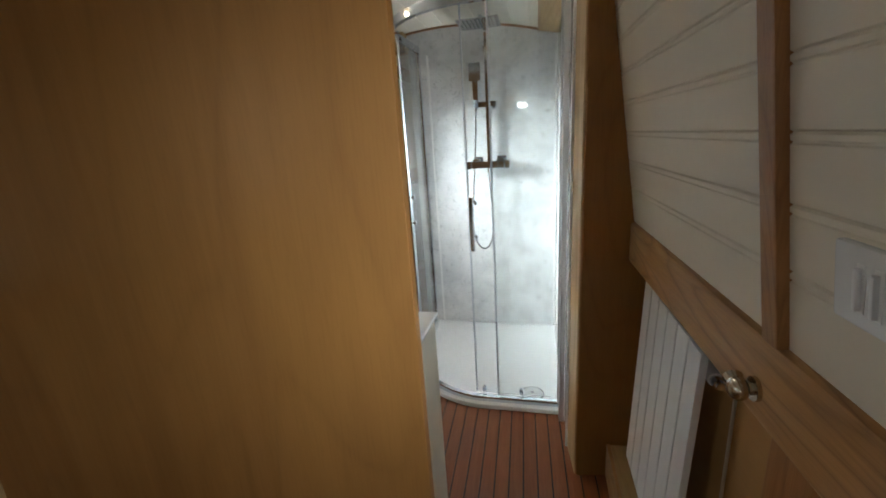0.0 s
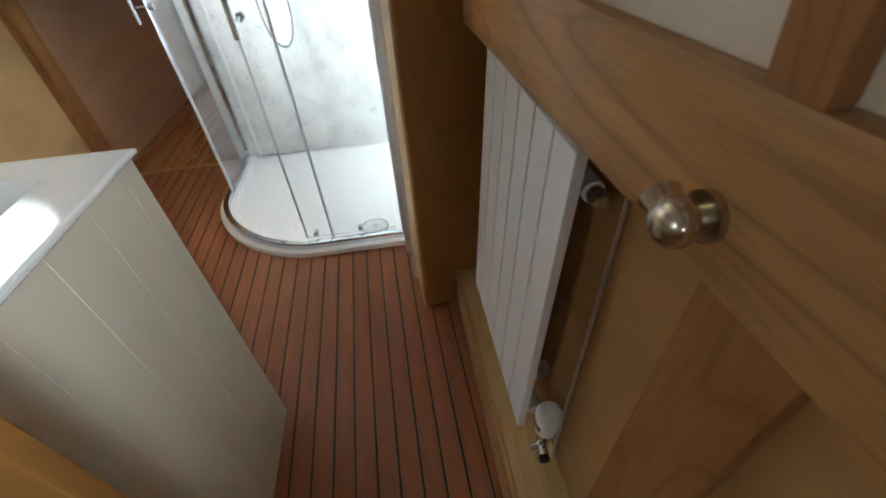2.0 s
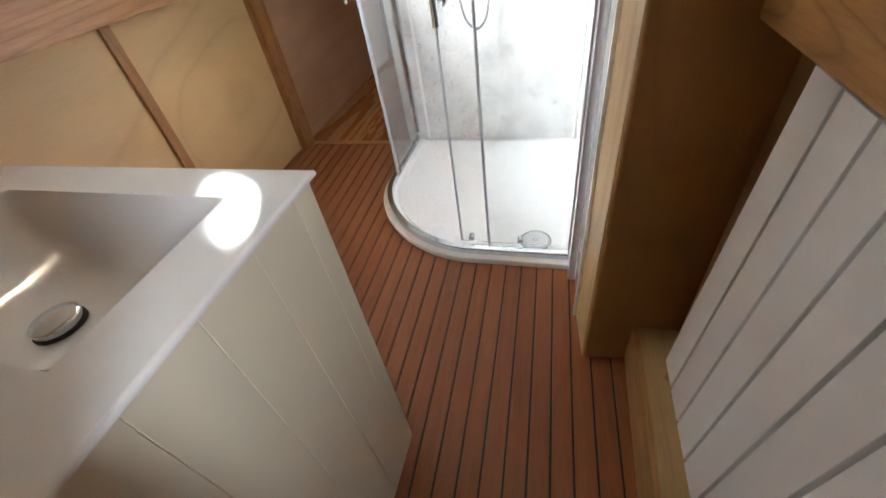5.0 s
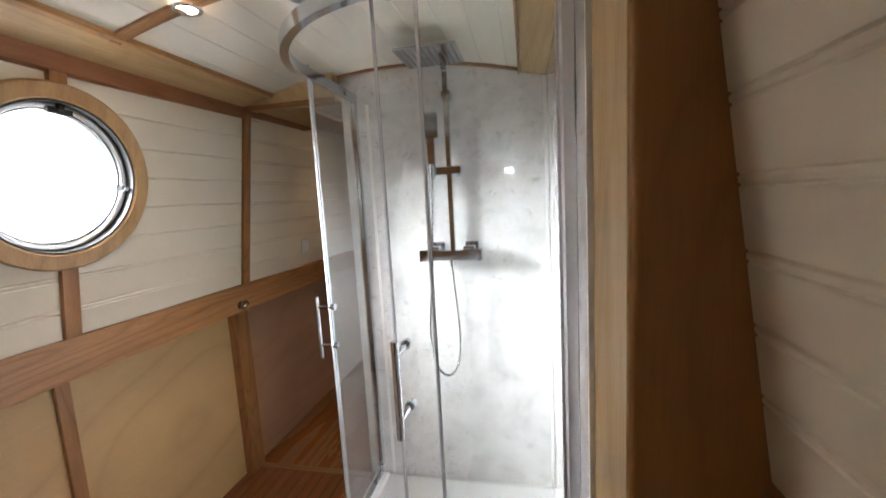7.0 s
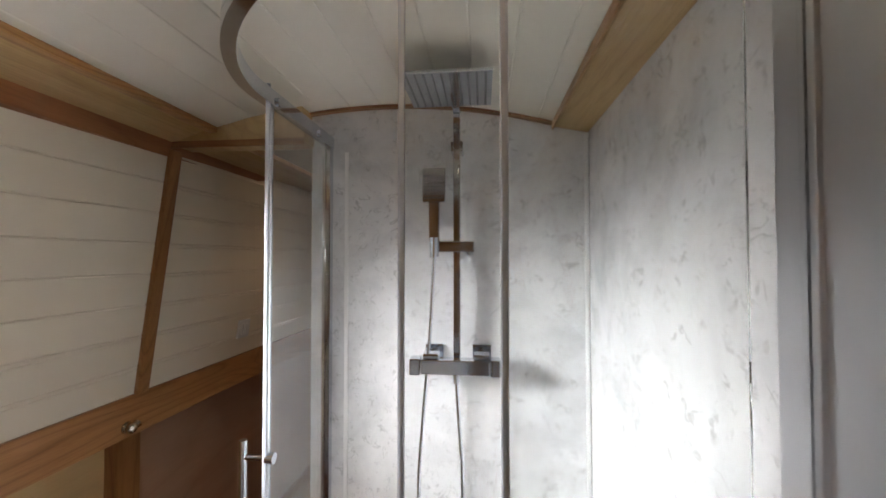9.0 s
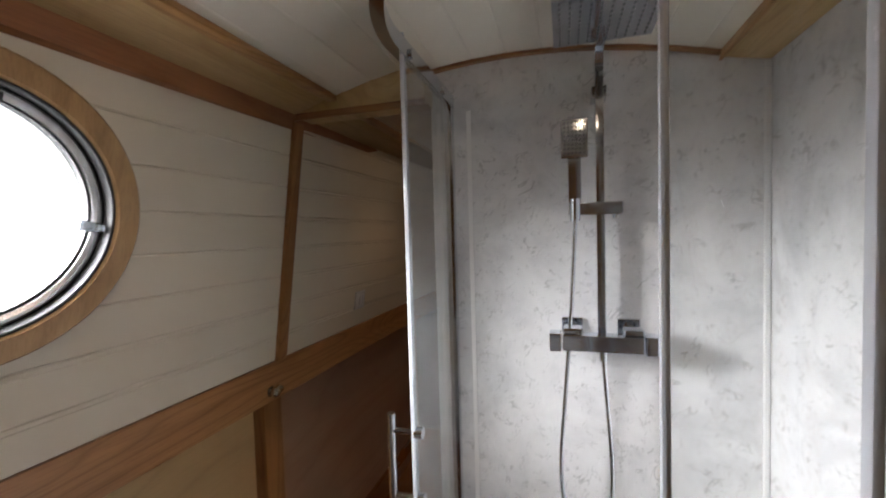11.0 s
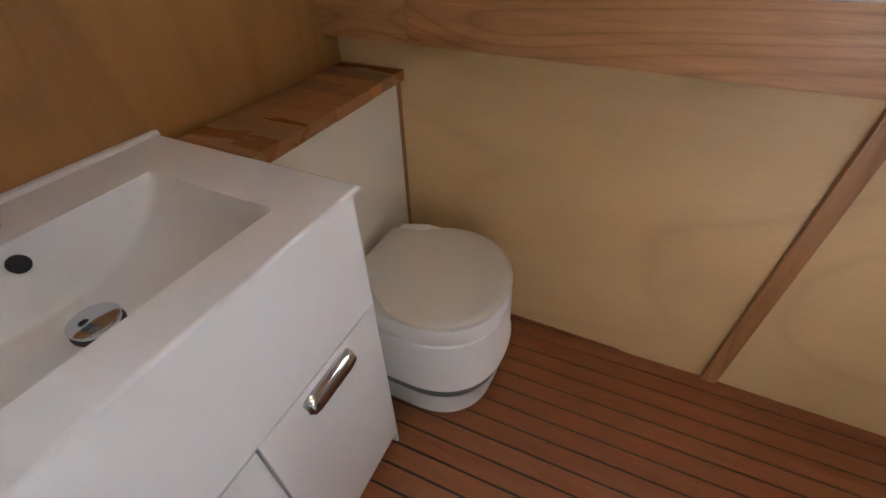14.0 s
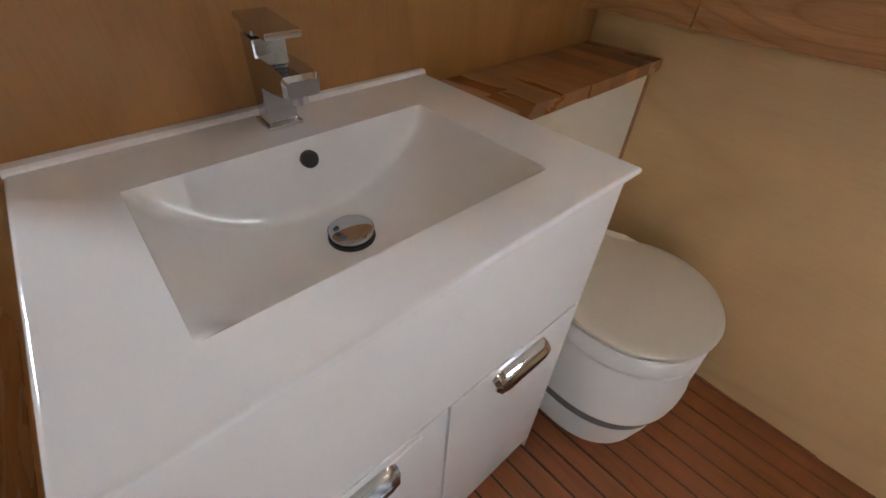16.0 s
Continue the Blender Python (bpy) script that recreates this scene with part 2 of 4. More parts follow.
SATIN = metal("satin_aluminium", (0.74, 0.74, 0.76), 0.33)
NICKEL = metal("worn_nickel", (0.62, 0.57, 0.48), 0.24)
GLASS = clear_glass("shower_glass", (0.975, 0.993, 0.988))
PANE = clear_glass("porthole_glass", (0.97, 0.99, 0.99))
MARBLE = marble("marble_panel")
BULB, _nt, _bs = material("lit_bulb")
_bs.inputs["Emission Color"].default_value = (1.0, 0.80, 0.55, 1)
_bs.inputs["Emission Strength"].default_value = 60


CLOUD, _nt, _bs = material("overcast_sky")
_bs.inputs["Base Color"].default_value = (0, 0, 0, 1)
_nt.links.new(ramp(_nt, noise_tex(_nt, coords(_nt, (1, 1, 1), False), 0.5, 2), [(0.3, (0.80, 0.88, 0.92)), (0.7, (0.96, 0.98, 1.0))]), _bs.inputs["Emission Color"])
_bs.inputs["Emission Strength"].default_value = 2.6


# ---- building helpers ----
def box(bm, lo, hi, bevel=0.0, m=None):
    c = [(a + b) / 2 for a, b in zip(lo, hi)]
    s = [abs(b - a) for a, b in zip(lo, hi)]
    made = bmesh.ops.create_cube(bm, size=1.0)["verts"]
    for v in made:
        v.co = Vector((v.co.x * s[0] + c[0], v.co.y * s[1] + c[1], v.co.z * s[2] + c[2]))
    if bevel:
        edges = list({e for v in made for e in v.link_edges})
        done = bmesh.ops.bevel(bm, geom=edges, offset=bevel, segments=2, profile=0.6, affect="EDGES")
        made = list({v for v in done["verts"]} | {v for v in made if v.is_valid})
        made = list({w for f in done["faces"] for w in f.verts} | set(made))
    if m:
        for v in made:
            v.co = m @ v.co
    return made


def tube(bm, a, b, r, seg=16, r2=None):
    a, b = Vector(a), Vector(b)
    d = b - a
    m = Matrix.Translation((a + b) / 2) @ d.to_track_quat("Z", "Y").to_matrix().to_4x4()
    return bmesh.ops.create_cone(bm, cap_ends=True, segments=seg, radius1=r, radius2=r if r2 is None else r2, depth=d.length, matrix=m)["verts"]


def ball(bm, c, r, squash=(1, 1, 1)):
    return bmesh.ops.create_uvsphere(bm, u_segments=20, v_segments=12, radius=r, matrix=Matrix.Translation(c) @ Matrix.Diagonal((*squash, 1)))["verts"]


def sweep(bm, loops, closed=True, caps=True):
    """Skin through loops of equal length."""
    rings = [[bm.verts.new(p) for p in loop] for loop in loops]
    for r0, r1 in zip(rings, rings[1:]):
        n = len(r0)
        for i in range(n if closed else n - 1):
            bm.faces.new((r0[i], r0[(i + 1) % n], r1[(i + 1) % n], r1[i]))
    if caps:
        bm.faces.new(rings[0][::-1])
        bm.faces.new(rings[-1])
    return rings


def prism(bm, poly, z0, z1, m=None):
    """A flat polygon given a thickness, laid by m."""
    m = m or Matrix()
    sweep(bm, [[m @ Vector((p[0], p[1], z)) for p in poly] for z in (z0, z1)])


def mesh_of(name, bm, mat, smooth=35):
    """The mesh, its shading normals weighted by face area so that flat faces stay flat beside rounded edges."""
    bmesh.ops.recalc_face_normals(bm, faces=bm.faces)
    bm.normal_update()
    normals = []
    if smooth:
        limit = math.cos(radians(smooth))
        area = {f: f.calc_area() for f in bm.faces}
        for f in bm.faces:
            f.smooth = True
            for v in f.verts:
                total = Vector()
                for g in v.link_faces:
                    if g.normal.dot(f.normal) > limit:
                        total += g.normal * area[g]
                normals.append(total.normalized() if total.length > 1e-12 else f.normal.copy())
    me = bpy.data.meshes.new(name)
    bm.to_mesh(me)
    bm.free()
    me.materials.append(mat)
    if smooth:
        me.normals_split_custom_set(normals)
    return me


def part(name, bm, mat, parent=None, label="", smooth=35):
    ob = new(name, mesh_of(name, bm, mat, smooth))
    if parent:
        ob.parent = parent
        ob.matrix_parent_inverse = parent.matrix_basis.inverted()
    if label:
        tagged(ob, label)
    return ob


def slab(name, lo, hi, mat, parent=None, bevel=0.0, label="", m=None):
    bm = bmesh.new()
    box(bm, lo, hi, bevel, m)
    return part(name, bm, mat, parent, label)


def setting(name, lo, hi, mat, label, bevel=0.0, category="", m=None):
    return tagged(slab(name, lo, hi, mat, None, bevel, "", m), label, category or name.split("_")[0], kind="structure")


def base(name, at, label, category, group=""):
    ob = new(name)
    ob.empty_display_size = 0.05
    ob.matrix_basis = Matrix.Translation(at)
    return tagged(ob, label, category, group)


# ---- plan ----
BULK_Y0, BULK_Y1 = 2.166, 2.190      # bulkhead behind the vanity
BULK_X = 1.556
BULK_TURN = Matrix.Translation((0.85, BULK_Y1, 0)) @ Matrix.Rotation(radians(-0.8), 4, "Z") @ Matrix.Translation((-0.85, -BULK_Y1, 0))
LOW_L, LOW_R = 0.266, 2.150          # faces of the lower panels
RAIL_L, RAIL_R = 0.380, 2.066
RAIL_Z0, RAIL_Z1 = 0.908, 1.042
PIL_X, PIL_Y0, PIL_Y1 = 1.896, 2.983, 3.126
BACK_Y, SHOWER_X = 4.288, 1.885
Y_S, Y_N = -3.00, 6.90
LEAN = radians(8.0)
TOP_V = 0.83

# side walls lean inwards above the rails: u along the boat, v up the wall, w into the room
LEFT = Matrix(((0, math.sin(LEAN), math.cos(LEAN), RAIL_L), (1, 0, 0, 0), (0, math.cos(LEAN), -math.sin(LEAN), RAIL_Z1), (0, 0, 0, 1)))
RIGHT = Matrix(((0, -math.sin(LEAN), -math.cos(LEAN), RAIL_R + 0.012), (1, 0, 0, 0), (0, math.cos(LEAN), -math.sin(LEAN), RAIL_Z1), (0, 0, 0, 1)))
SKEW = Matrix.Translation((RAIL_R, 2.983, 0)) @ Matrix.Rotation(radians(1.5), 4, "Z") @ Matrix.Translation((-RAIL_R, -2.983, 0))
RIGHT = SKEW @ RIGHT
SKEW_L = Matrix.Translation((RAIL_L, 4.2, 0)) @ Matrix.Rotation(radians(-1.5), 4, "Z") @ Matrix.Translation((-RAIL_L, -4.2, 0))
LEFT = SKEW_L @ LEFT
HOLE_R = 0.229
WIN_R = (1.25, 1.80, 0.14, 0.56)      # its window on the other side
WIN = (0.45, 1.05, 0.20, 0.62)        # unseen window added to the aft cabin for daylight: along, along, up, up


def hole_edge(v, side, r):
    dv = v - PORT_V
    return PORT_Y + side * math.sqrt(max(r * r - dv * dv, 0.0))


def board_poly(u0, u1, v0, v1, r):
    """The outlines of one board, cut where it meets the porthole."""
    if v1 < PORT_V - r or v0 > PORT_V + r or u1 < PORT_Y - r or u0 > PORT_Y + r:
        return [[(u0, v0), (u1, v0), (u1, v1), (u0, v1)]]
    steps = [v0 + (v1 - v0) * i / 8 for i in range(9)]
    south = [(u0, v0)] + [(hole_edge(v, -1, r), v) for v in steps] + [(u0, v1)]
    north = [(u1, v1)] + [(hole_edge(v, 1, r), v) for v in steps[::-1]] + [(u1, v0)]
    return [south, north]


# ---- large structure ----
def build_floor():
    bed = setting("floor", (0.16, Y_S, -0.06), (2.30, Y_N, -0.006), CAULK, "dark sub-floor with black caulked joints between teak strips", 0, "floor")
    return bed


FLOOR = build_floor()

# ceiling: cambered, boarded lengthwise, with V joints
bm = bmesh.new()
prof, x = [], 0.58
while x < 1.80:
    x1 = min(x + 0.104, 1.806)
    x = max(x, 0.636)
    prof += [(x, ceiling_z(x) + 0.0026), (x + 0.0035, ceiling_z(x))]
    prof += [((x + x1) / 2, ceiling_z((x + x1) / 2)), (x1 - 0.0035, ceiling_z(x1))]
    x = x1
top = [(px, 2.09) for px, _ in (prof[-1], prof[0])]
sweep(bm, [[(px, y, pz) for px, pz in prof + top] for y in (Y_S, Y_N)])
tagged(part("ceiling", bm, CEIL, None, "", 0), "cream painted tongue and groove ceiling, slightly cambered", "ceiling", kind="structure")
setting("roof", (0.16, Y_S - 0.1, 2.10), (2.30, Y_N + 0.1, 2.14), CREAM, "plain roof closing the cabin above the ceiling")

# lower sides
setting("wall_left_lower", (LOW_L - 0.05, Y_S, -0.01), (LOW_L, Y_N, RAIL_Z1 - 0.003), PLY, "pale varnished plywood panelling below the rail", 0, "wall")
setting("wall_right_lower", (LOW_R, Y_S, -0.01), (LOW_R + 0.07, Y_N, RAIL_Z1 - 0.003), TAN_PLY, "orange-tan varnished plywood panelling behind the radiator", 0, "wall")


# this panel's pinkish tone is shade carried by its colour
setting("wall_left_lower_next", (LOW_L + 0.004, 4.302, 0.001), (LOW_L + 0.010, Y_N - 0.004, RAIL_Z0 - 0.001), SHADED_PLY, "plywood lower panelling of the next cabin, tinted pinkish brown for shade", 0, "wall")


def side_wall(name, m, hole):
    """Backing of a leaning upper side, then its boards as pieces on it."""
    bm = bmesh.new()
    r = HOLE_R if hole else -1
    rows = [0.0, PORT_V - HOLE_R, PORT_V - 0.12, PORT_V, PORT_V + 0.12, PORT_V + HOLE_R, 0.92] if hole else [0.0, 0.92]
    south = 2.189 if hole else Y_S
    if not hole:
        rows = []
        for u0, u1, v0, v1 in ((Y_S, WIN_R[0], 0, 0.92), (WIN_R[1], Y_N, 0, 0.92), (WIN_R[0], WIN_R[1], 0, WIN_R[2]), (WIN_R[0], WIN_R[1], WIN_R[3], 0.92)):
            prism(bm, [(u0, v0), (u1, v0), (u1, v1), (u0, v1)], -0.07, -0.012, m)
    for v0, v1 in zip(rows, rows[1:]):
        polys = board_poly(south, Y_N, v0, v1, r) if hole and PORT_V - HOLE_R <= v0 < PORT_V + HOLE_R - 0.001 else [[(south, v0), (Y_N, v0), (Y_N, v1), (south, v1)]]
        for poly in polys:
            prism(bm, poly, -0.07, -0.012, m)
    if hole:
        for u0, u1, v0, v1 in ((Y_S, WIN[0], 0, 0.92), (WIN[1], south, 0, 0.92), (WIN[0], WIN[1], 0, WIN[2]), (WIN[0], WIN[1], WIN[3], 0.92)):
            prism(bm, [(u0, v0), (u1, v0), (u1, v1), (u0, v1)], -0.07, -0.012, m)
    return tagged(part(name, bm, CREAM, None, "", 0), "cream painted tongue and groove boarding, leaning inwards", "wall", kind="structure")


WALL_L = side_wall("wall_left", LEFT, True)
WALL_R = side_wall("wall_right", RIGHT, False)

# end walls
setting("wall_north", (0.16, Y_N, -0.06), (2.30, Y_N + 0.05, 2.10), PLY, "plain plywood end wall of the next cabin")
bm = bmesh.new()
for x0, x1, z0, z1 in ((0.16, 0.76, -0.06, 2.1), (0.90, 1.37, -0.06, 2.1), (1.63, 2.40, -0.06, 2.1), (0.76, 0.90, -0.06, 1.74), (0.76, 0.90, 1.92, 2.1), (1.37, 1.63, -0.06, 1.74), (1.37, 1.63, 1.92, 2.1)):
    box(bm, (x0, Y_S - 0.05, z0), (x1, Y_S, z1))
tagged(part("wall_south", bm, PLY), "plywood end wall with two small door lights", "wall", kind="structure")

# bulkhead behind the vanity
tagged(slab("bulkhead", (LOW_L + 0.002, BULK_Y0, -0.004), (BULK_X, BULK_Y1, 1.995), BULK, None, 0.004, "", BULK_TURN), "orange-brown varnished veneer bulkhead behind the vanity", "bulkhead", kind="structure")

# bulkhead between bathroom and next cabin: shower back and a header over the passage
bm = bmesh.new()
box(bm, (0.955, BACK_Y + 0.004, -0.005), (2.14, BACK_Y + 0.05, 1.99))
tagged(part("wall_shower_back", bm, BULK), "veneered bulkhead behind the shower", "wall", kind="structure")
bm = bmesh.new()
n = 14
low = [(0.455 + (0.955 - 0.455) * i / n, 1.880) for i in range(n + 1)]
up = [(x, min(ceiling_z(x) + 0.002, 1.885 + max(x - 0.48, 0) * 0.34)) for x, _ in low]
poly = low + up[::-1]
sweep(bm, [[(px, y, pz) for px, pz in poly] for y in (4.205, 4.30)])
tagged(part("header", bm, PALE_SOFFIT), "pale timber header over the passage doorway", "header", kind="structure")
setting("trim_header", (0.47, 4.198, 1.868), (0.955, 4.204, 1.890), OAK_X, "thin oak strip along the header's lower edge")

# shower wall panels
setting("wall_panel_back", (0.950, BACK_Y - 0.004, 0.012), (SHOWER_X, BACK_Y + 0.003, 2.012), MARBLE, "glossy grey-flecked marble-effect shower panel", 0, "wall panel")
setting("wall_panel_side", (SHOWER_X, PIL_Y1 + 0.002, -0.003), (SHOWER_X + 0.012, BACK_Y + 0.003, 1.93), MARBLE, "glossy marble-effect side panel of the shower", 0, "wall panel")
setting("shower_partition", (SHOWER_X + 0.013, PIL_Y1 + 0.002, -0.004), (2.14, BACK_Y + 0.003, 1.99), BULK, "boxed side of the shower")

# pillar in front of the shower
pillar = base("pillar", (PIL_X, PIL_Y0, 0), "brown varnished timber pillar boxing the shower's side", "pillar")
tagged(pillar, kind="structure")
bm = bmesh.new()
prism(bm, [(PIL_X + 0.0125, 2.967), (PIL_X + 0.0145, 2.9625), (PIL_X + 0.0175, 2.9605), (PIL_X + 0.022, 2.9600), (2.149, 2.992), (2.149, PIL_Y1), (PIL_X + 0.0125, PIL_Y1)], -0.003, 2.0)
part("front_panel", bm, BULK, pillar, "", 60)
bm = bmesh.new()
prism(bm, [(PIL_X - 0.006, PIL_Y1 - 0.010), (PIL_X + 0.0095, 2.9685), (PIL_X + 0.0122, 2.9672), (PIL_X + 0.0122, PIL_Y1 - 0.010)], -0.002, 2.0)
part("side_board", bm, PALE_TRIM, pillar, "pale timber side board", 20)
slab("edge_strip", (SHOWER_X - 0.004, PIL_Y1 - 0.0095, -0.002), (SHOWER_X + 0.012, PIL_Y1 + 0.0015, 1.99), PLASTIC, pillar, 0.002, "white panel edge strip")

# rails over the hull side
setting("trim_rail_left_short", (LOW_L + 0.001, BULK_Y1 + 0.001, RAIL_Z0), (RAIL_L + 0.006, 2.4595, RAIL_Z1), OAK_RED, "short reddish oak rail butted against the longer one", 0.0015, "rail", SKEW_L)
setting("trim_rail_left", (LOW_L + 0.001, 2.460, RAIL_Z0), (RAIL_L + 0.006, Y_N - 0.005, RAIL_Z1), OAK_RED, "broad oak rail with open grain along the side", 0.005, "rail", SKEW_L)
setting("trim_rail_left_aft", (LOW_L + 0.001, Y_S + 0.005, RAIL_Z0), (RAIL_L, BULK_Y0 - 0.001, RAIL_Z1), OAK_Y, "broad oak rail with open grain along the side", 0.007, "rail", SKEW_L)
setting("trim_rail_right", (RAIL_R, Y_S + 0.005, RAIL_Z0), (LOW_R - 0.001, PIL_Y0 - 0.001, RAIL_Z1), OAK_Y, "broad oak rail with bold open grain above the radiator", 0.009, "rail", SKEW)

# upright battens
BATTEN_LABEL = "narrow oak batten covering a joint in the boarding"
for i, (m, u0, u1, v0, v1) in enumerate(((LEFT, 3.404, 3.452, 0.0, PORT_V - 0.262), (LEFT, 3.404, 3.452, PORT_V + 0.262, TOP_V), (LEFT, 4.196, 4.242, 0.0, TOP_V),
                                         (LEFT, 1.3, 1.346, 0.0, TOP_V), (RIGHT, 2.134, 2.174, 0.0, TOP_V), (RIGHT, 1.05, 1.10, 0.0, TOP_V))):
    bm = bmesh.new()
    box(bm, (u0, v0 + 0.001, -0.010), (u1, v1, 0.016), 0.005, m)
    tagged(part("batten", bm, OAK_Z), BATTEN_LABEL, "batten", "wall battens", "structure")
for x0, x1, y0, y1 in ((LOW_L, LOW_L + 0.016, 3.410, 3.455), (LOW_R - 0.020, LOW_R, 2.085, 2.195)):
    tagged(slab("batten", (x0, y0, 0.001), (x1, y1, RAIL_Z0 - 0.001), OAK_Z, None, 0.005), "narrow oak batten between plywood panels", "batten", "wall battens", "structure")
setting("door_jamb", (LOW_L - 0.002, 4.207, 0.001), (LOW_L + 0.050, 4.300, RAIL_Z0 - 0.001), OAK_Z, "oak post at the foot of the passage doorway", 0.004, "door jamb")

# cornices
for name, flip in (("left", 0), ("right", 1)):
    def fx(v):
        return 2.44 - v if flip else v
    yn = PIL_Y0 - 0.002 if flip else Y_N - 0.005
    bm = bmesh.new()
    prof = [(0.44, 1.836), (0.476, 1.832), (0.492, 1.838), (0.503, 1.884), (0.503, 1.92), (0.44, 1.92)]
    sweep(bm, [[(fx(px), y, pz) for px, pz in prof] for y in (Y_S + 0.004, yn)])
    tagged(part("cornice", bm, OAK_DEEP, None, "", 20), "dark oak cornice where the side meets the roof", "cornice", "cornices", "structure")
    bm = bmesh.new()
    prof = [(0.504, 1.888), (0.632, 1.930), (0.632, 1.956), (0.504, 1.956)]
    sweep(bm, [[(fx(px), y, pz) for px, pz in prof] for y in (Y_S + 0.004, yn)])
    tagged(part("soffit", bm, PALE_SOFFIT, None, "", 0), "pale timber soffit board along the ceiling's edge", "soffit", "soffits", "structure")
    bm = bmesh.new()
    box(bm, (min(fx(0.625), fx(0.660)), Y_S + 0.004, 1.917), (max(fx(0.625), fx(0.660)), yn, 1.950), 0.006)
    tagged(part("trim_ceiling", bm, OAK_Y), "rounded oak trim along the ceiling's edge", "trim", "ceiling trims", "structure")
bm = bmesh.new()
n = 24
xs = [0.632 + (1.80 - 0.632) * i / n for i in range(n + 1)]
sweep(bm, [[(x, y, ceiling_z(x) + dz) for y, dz in ((3.462, 0.003), (3.462, -0.008), (3.468, -0.013), (3.500, -0.013), (3.506, -0.008), (3.506, 0.003))] for x in xs])
tagged(part("trim_cross", bm, OAK_X), "oak strip across the ceiling", "trim", kind="structure")
bm = bmesh.new()
prof = [(1.775, 1.930), (1.782, 1.923), (SHOWER_X - 0.001, 1.903), (SHOWER_X - 0.001, 1.955), (1.775, 1.955)]
sweep(bm, [[(px, y, pz) for px, pz in prof] for y in (PIL_Y1 + 0.004, BACK_Y - 0.006)])
tagged(part("trim_beam", bm, PALE_SOFFIT, None, "", 20), "pale timber beam above the shower's side panel", "beam", kind="structure")
setting("trim_beam_edge", (1.768, PIL_Y1 + 0.004, 1.915), (1.7745, BACK_Y - 0.007, 1.957), OAK_Y, "narrow oak edge on the shower's ceiling beam", 0.002)
bm = bmesh.new()
xs = [0.955 + (1.767 - 0.955) * i / n for i in range(n + 1)]
sweep(bm, [[(x, y, ceiling_z(x) + dz) for y, dz in ((4.264, 0.002), (4.264, -0.010), (4.283, -0.010), (4.283, 0.002))] for x in xs])
tagged(part("trim_back", bm, OAK_X), "thin oak strip above the shower's back panel", "trim", kind="structure")

# plinth under the radiator
bm = bmesh.new()
box(bm, (2.040, 1.0, 0.0), (LOW_R - 0.001, PIL_Y0 - 0.002, 0.146), 0.003)
tagged(part("plinth", bm, PALE_SOFFIT), "pale timber ledge along the foot of the wall", "plinth", kind="structure")
setting("plinth_front", (2.026, 1.0, 0.001), (2.0395, PIL_Y0 - 0.002, 0.150), OAK_Y, "oak front board of the ledge", 0.004, "plinth")


setting("backdrop", (-1.75, -2.5, -1.0), (-1.70, 8.0, 4.5), CLOUD, "pale overcast sky outside the porthole", 0, "sky")

# ---- porthole ----
def ring(bm, m, r0, r1, w0, w1, cu=PORT_Y, cv=PORT_V, seg=72, soft=0.0):
    prof = [(r0, w0), (r0, w1 - soft), (r0 + soft, w1), (r1 - soft, w1), (r1, w1 - soft), (r1, w0)]
    loops = []
    for i in range(seg):
        a = 2 * math.pi * i / seg
        loops.append([m @ Vector((cu + r * math.cos(a), cv + r * math.sin(a), w)) for r, w in prof])
    rings = [[bm.verts.new(p) for p in lp] for lp in loops]
    k = len(prof)
    for i in range(seg):
        a, b = rings[i], rings[(i + 1) % seg]
        for j in range(k):
            bm.faces.new((a[j], a[(j + 1) % k], b[(j + 1) % k], b[j]))


porthole = base("window_1", LEFT @ Vector((PORT_Y, PORT_V, 0)), "round porthole with oak surround, aluminium frame and bright pane", "porthole")
tagged(porthole, kind="structure")
bm = bmesh.new(); ring(bm, LEFT, 0.225, 0.2755, -0.008, 0.022, soft=0.005)
part("oak_surround", bm, OAK_RING, porthole, "turned oak surround")
# black ring puts the dark of the gap between frame and oak into colour
bm = bmesh.new(); ring(bm, LEFT, 0.2188, 0.2255, -0.068, 0.018, soft=0.002)
part("liner", bm, BLACK, porthole, "thin black ring drawing the dark gap round the frame")
bm = bmesh.new(); ring(bm, LEFT, 0.2005, 0.2185, -0.045, -0.008, soft=0.006)
part("window_frame", bm, SATIN, porthole, "brushed aluminium frame")
bm = bmesh.new(); ring(bm, LEFT, 0.1955, 0.2000, -0.044, -0.020, soft=0.001)
part("gasket", bm, BLACK, porthole)
bm = bmesh.new()
prism(bm, [(PORT_Y + 0.1995 * math.cos(2 * math.pi * i / 64), PORT_V + 0.1995 * math.sin(2 * math.pi * i / 64)) for i in range(64)], -0.036, -0.030, LEFT)
pane = part("pane", bm, PANE, porthole)
pane.visible_shadow = False
for a, mat in ((180, CHROME), (-8, CHROME), (85, BLACK)):
    q = LEFT @ Matrix.Translation((PORT_Y, PORT_V, 0)) @ Matrix.Rotation(radians(a), 4, "Z")
    bm = bmesh.new()
    wide = 0.034 if mat is BLACK else 0.011
    box(bm, (0.186 if mat is BLACK else 0.170, -wide, -0.010), (0.206, wide, 0.003), 0.003, q)
    box(bm, (0.198, -0.008, -0.009), (0.2185, 0.008, 0.008), 0.003, q)
    part("latch", bm, mat, porthole)


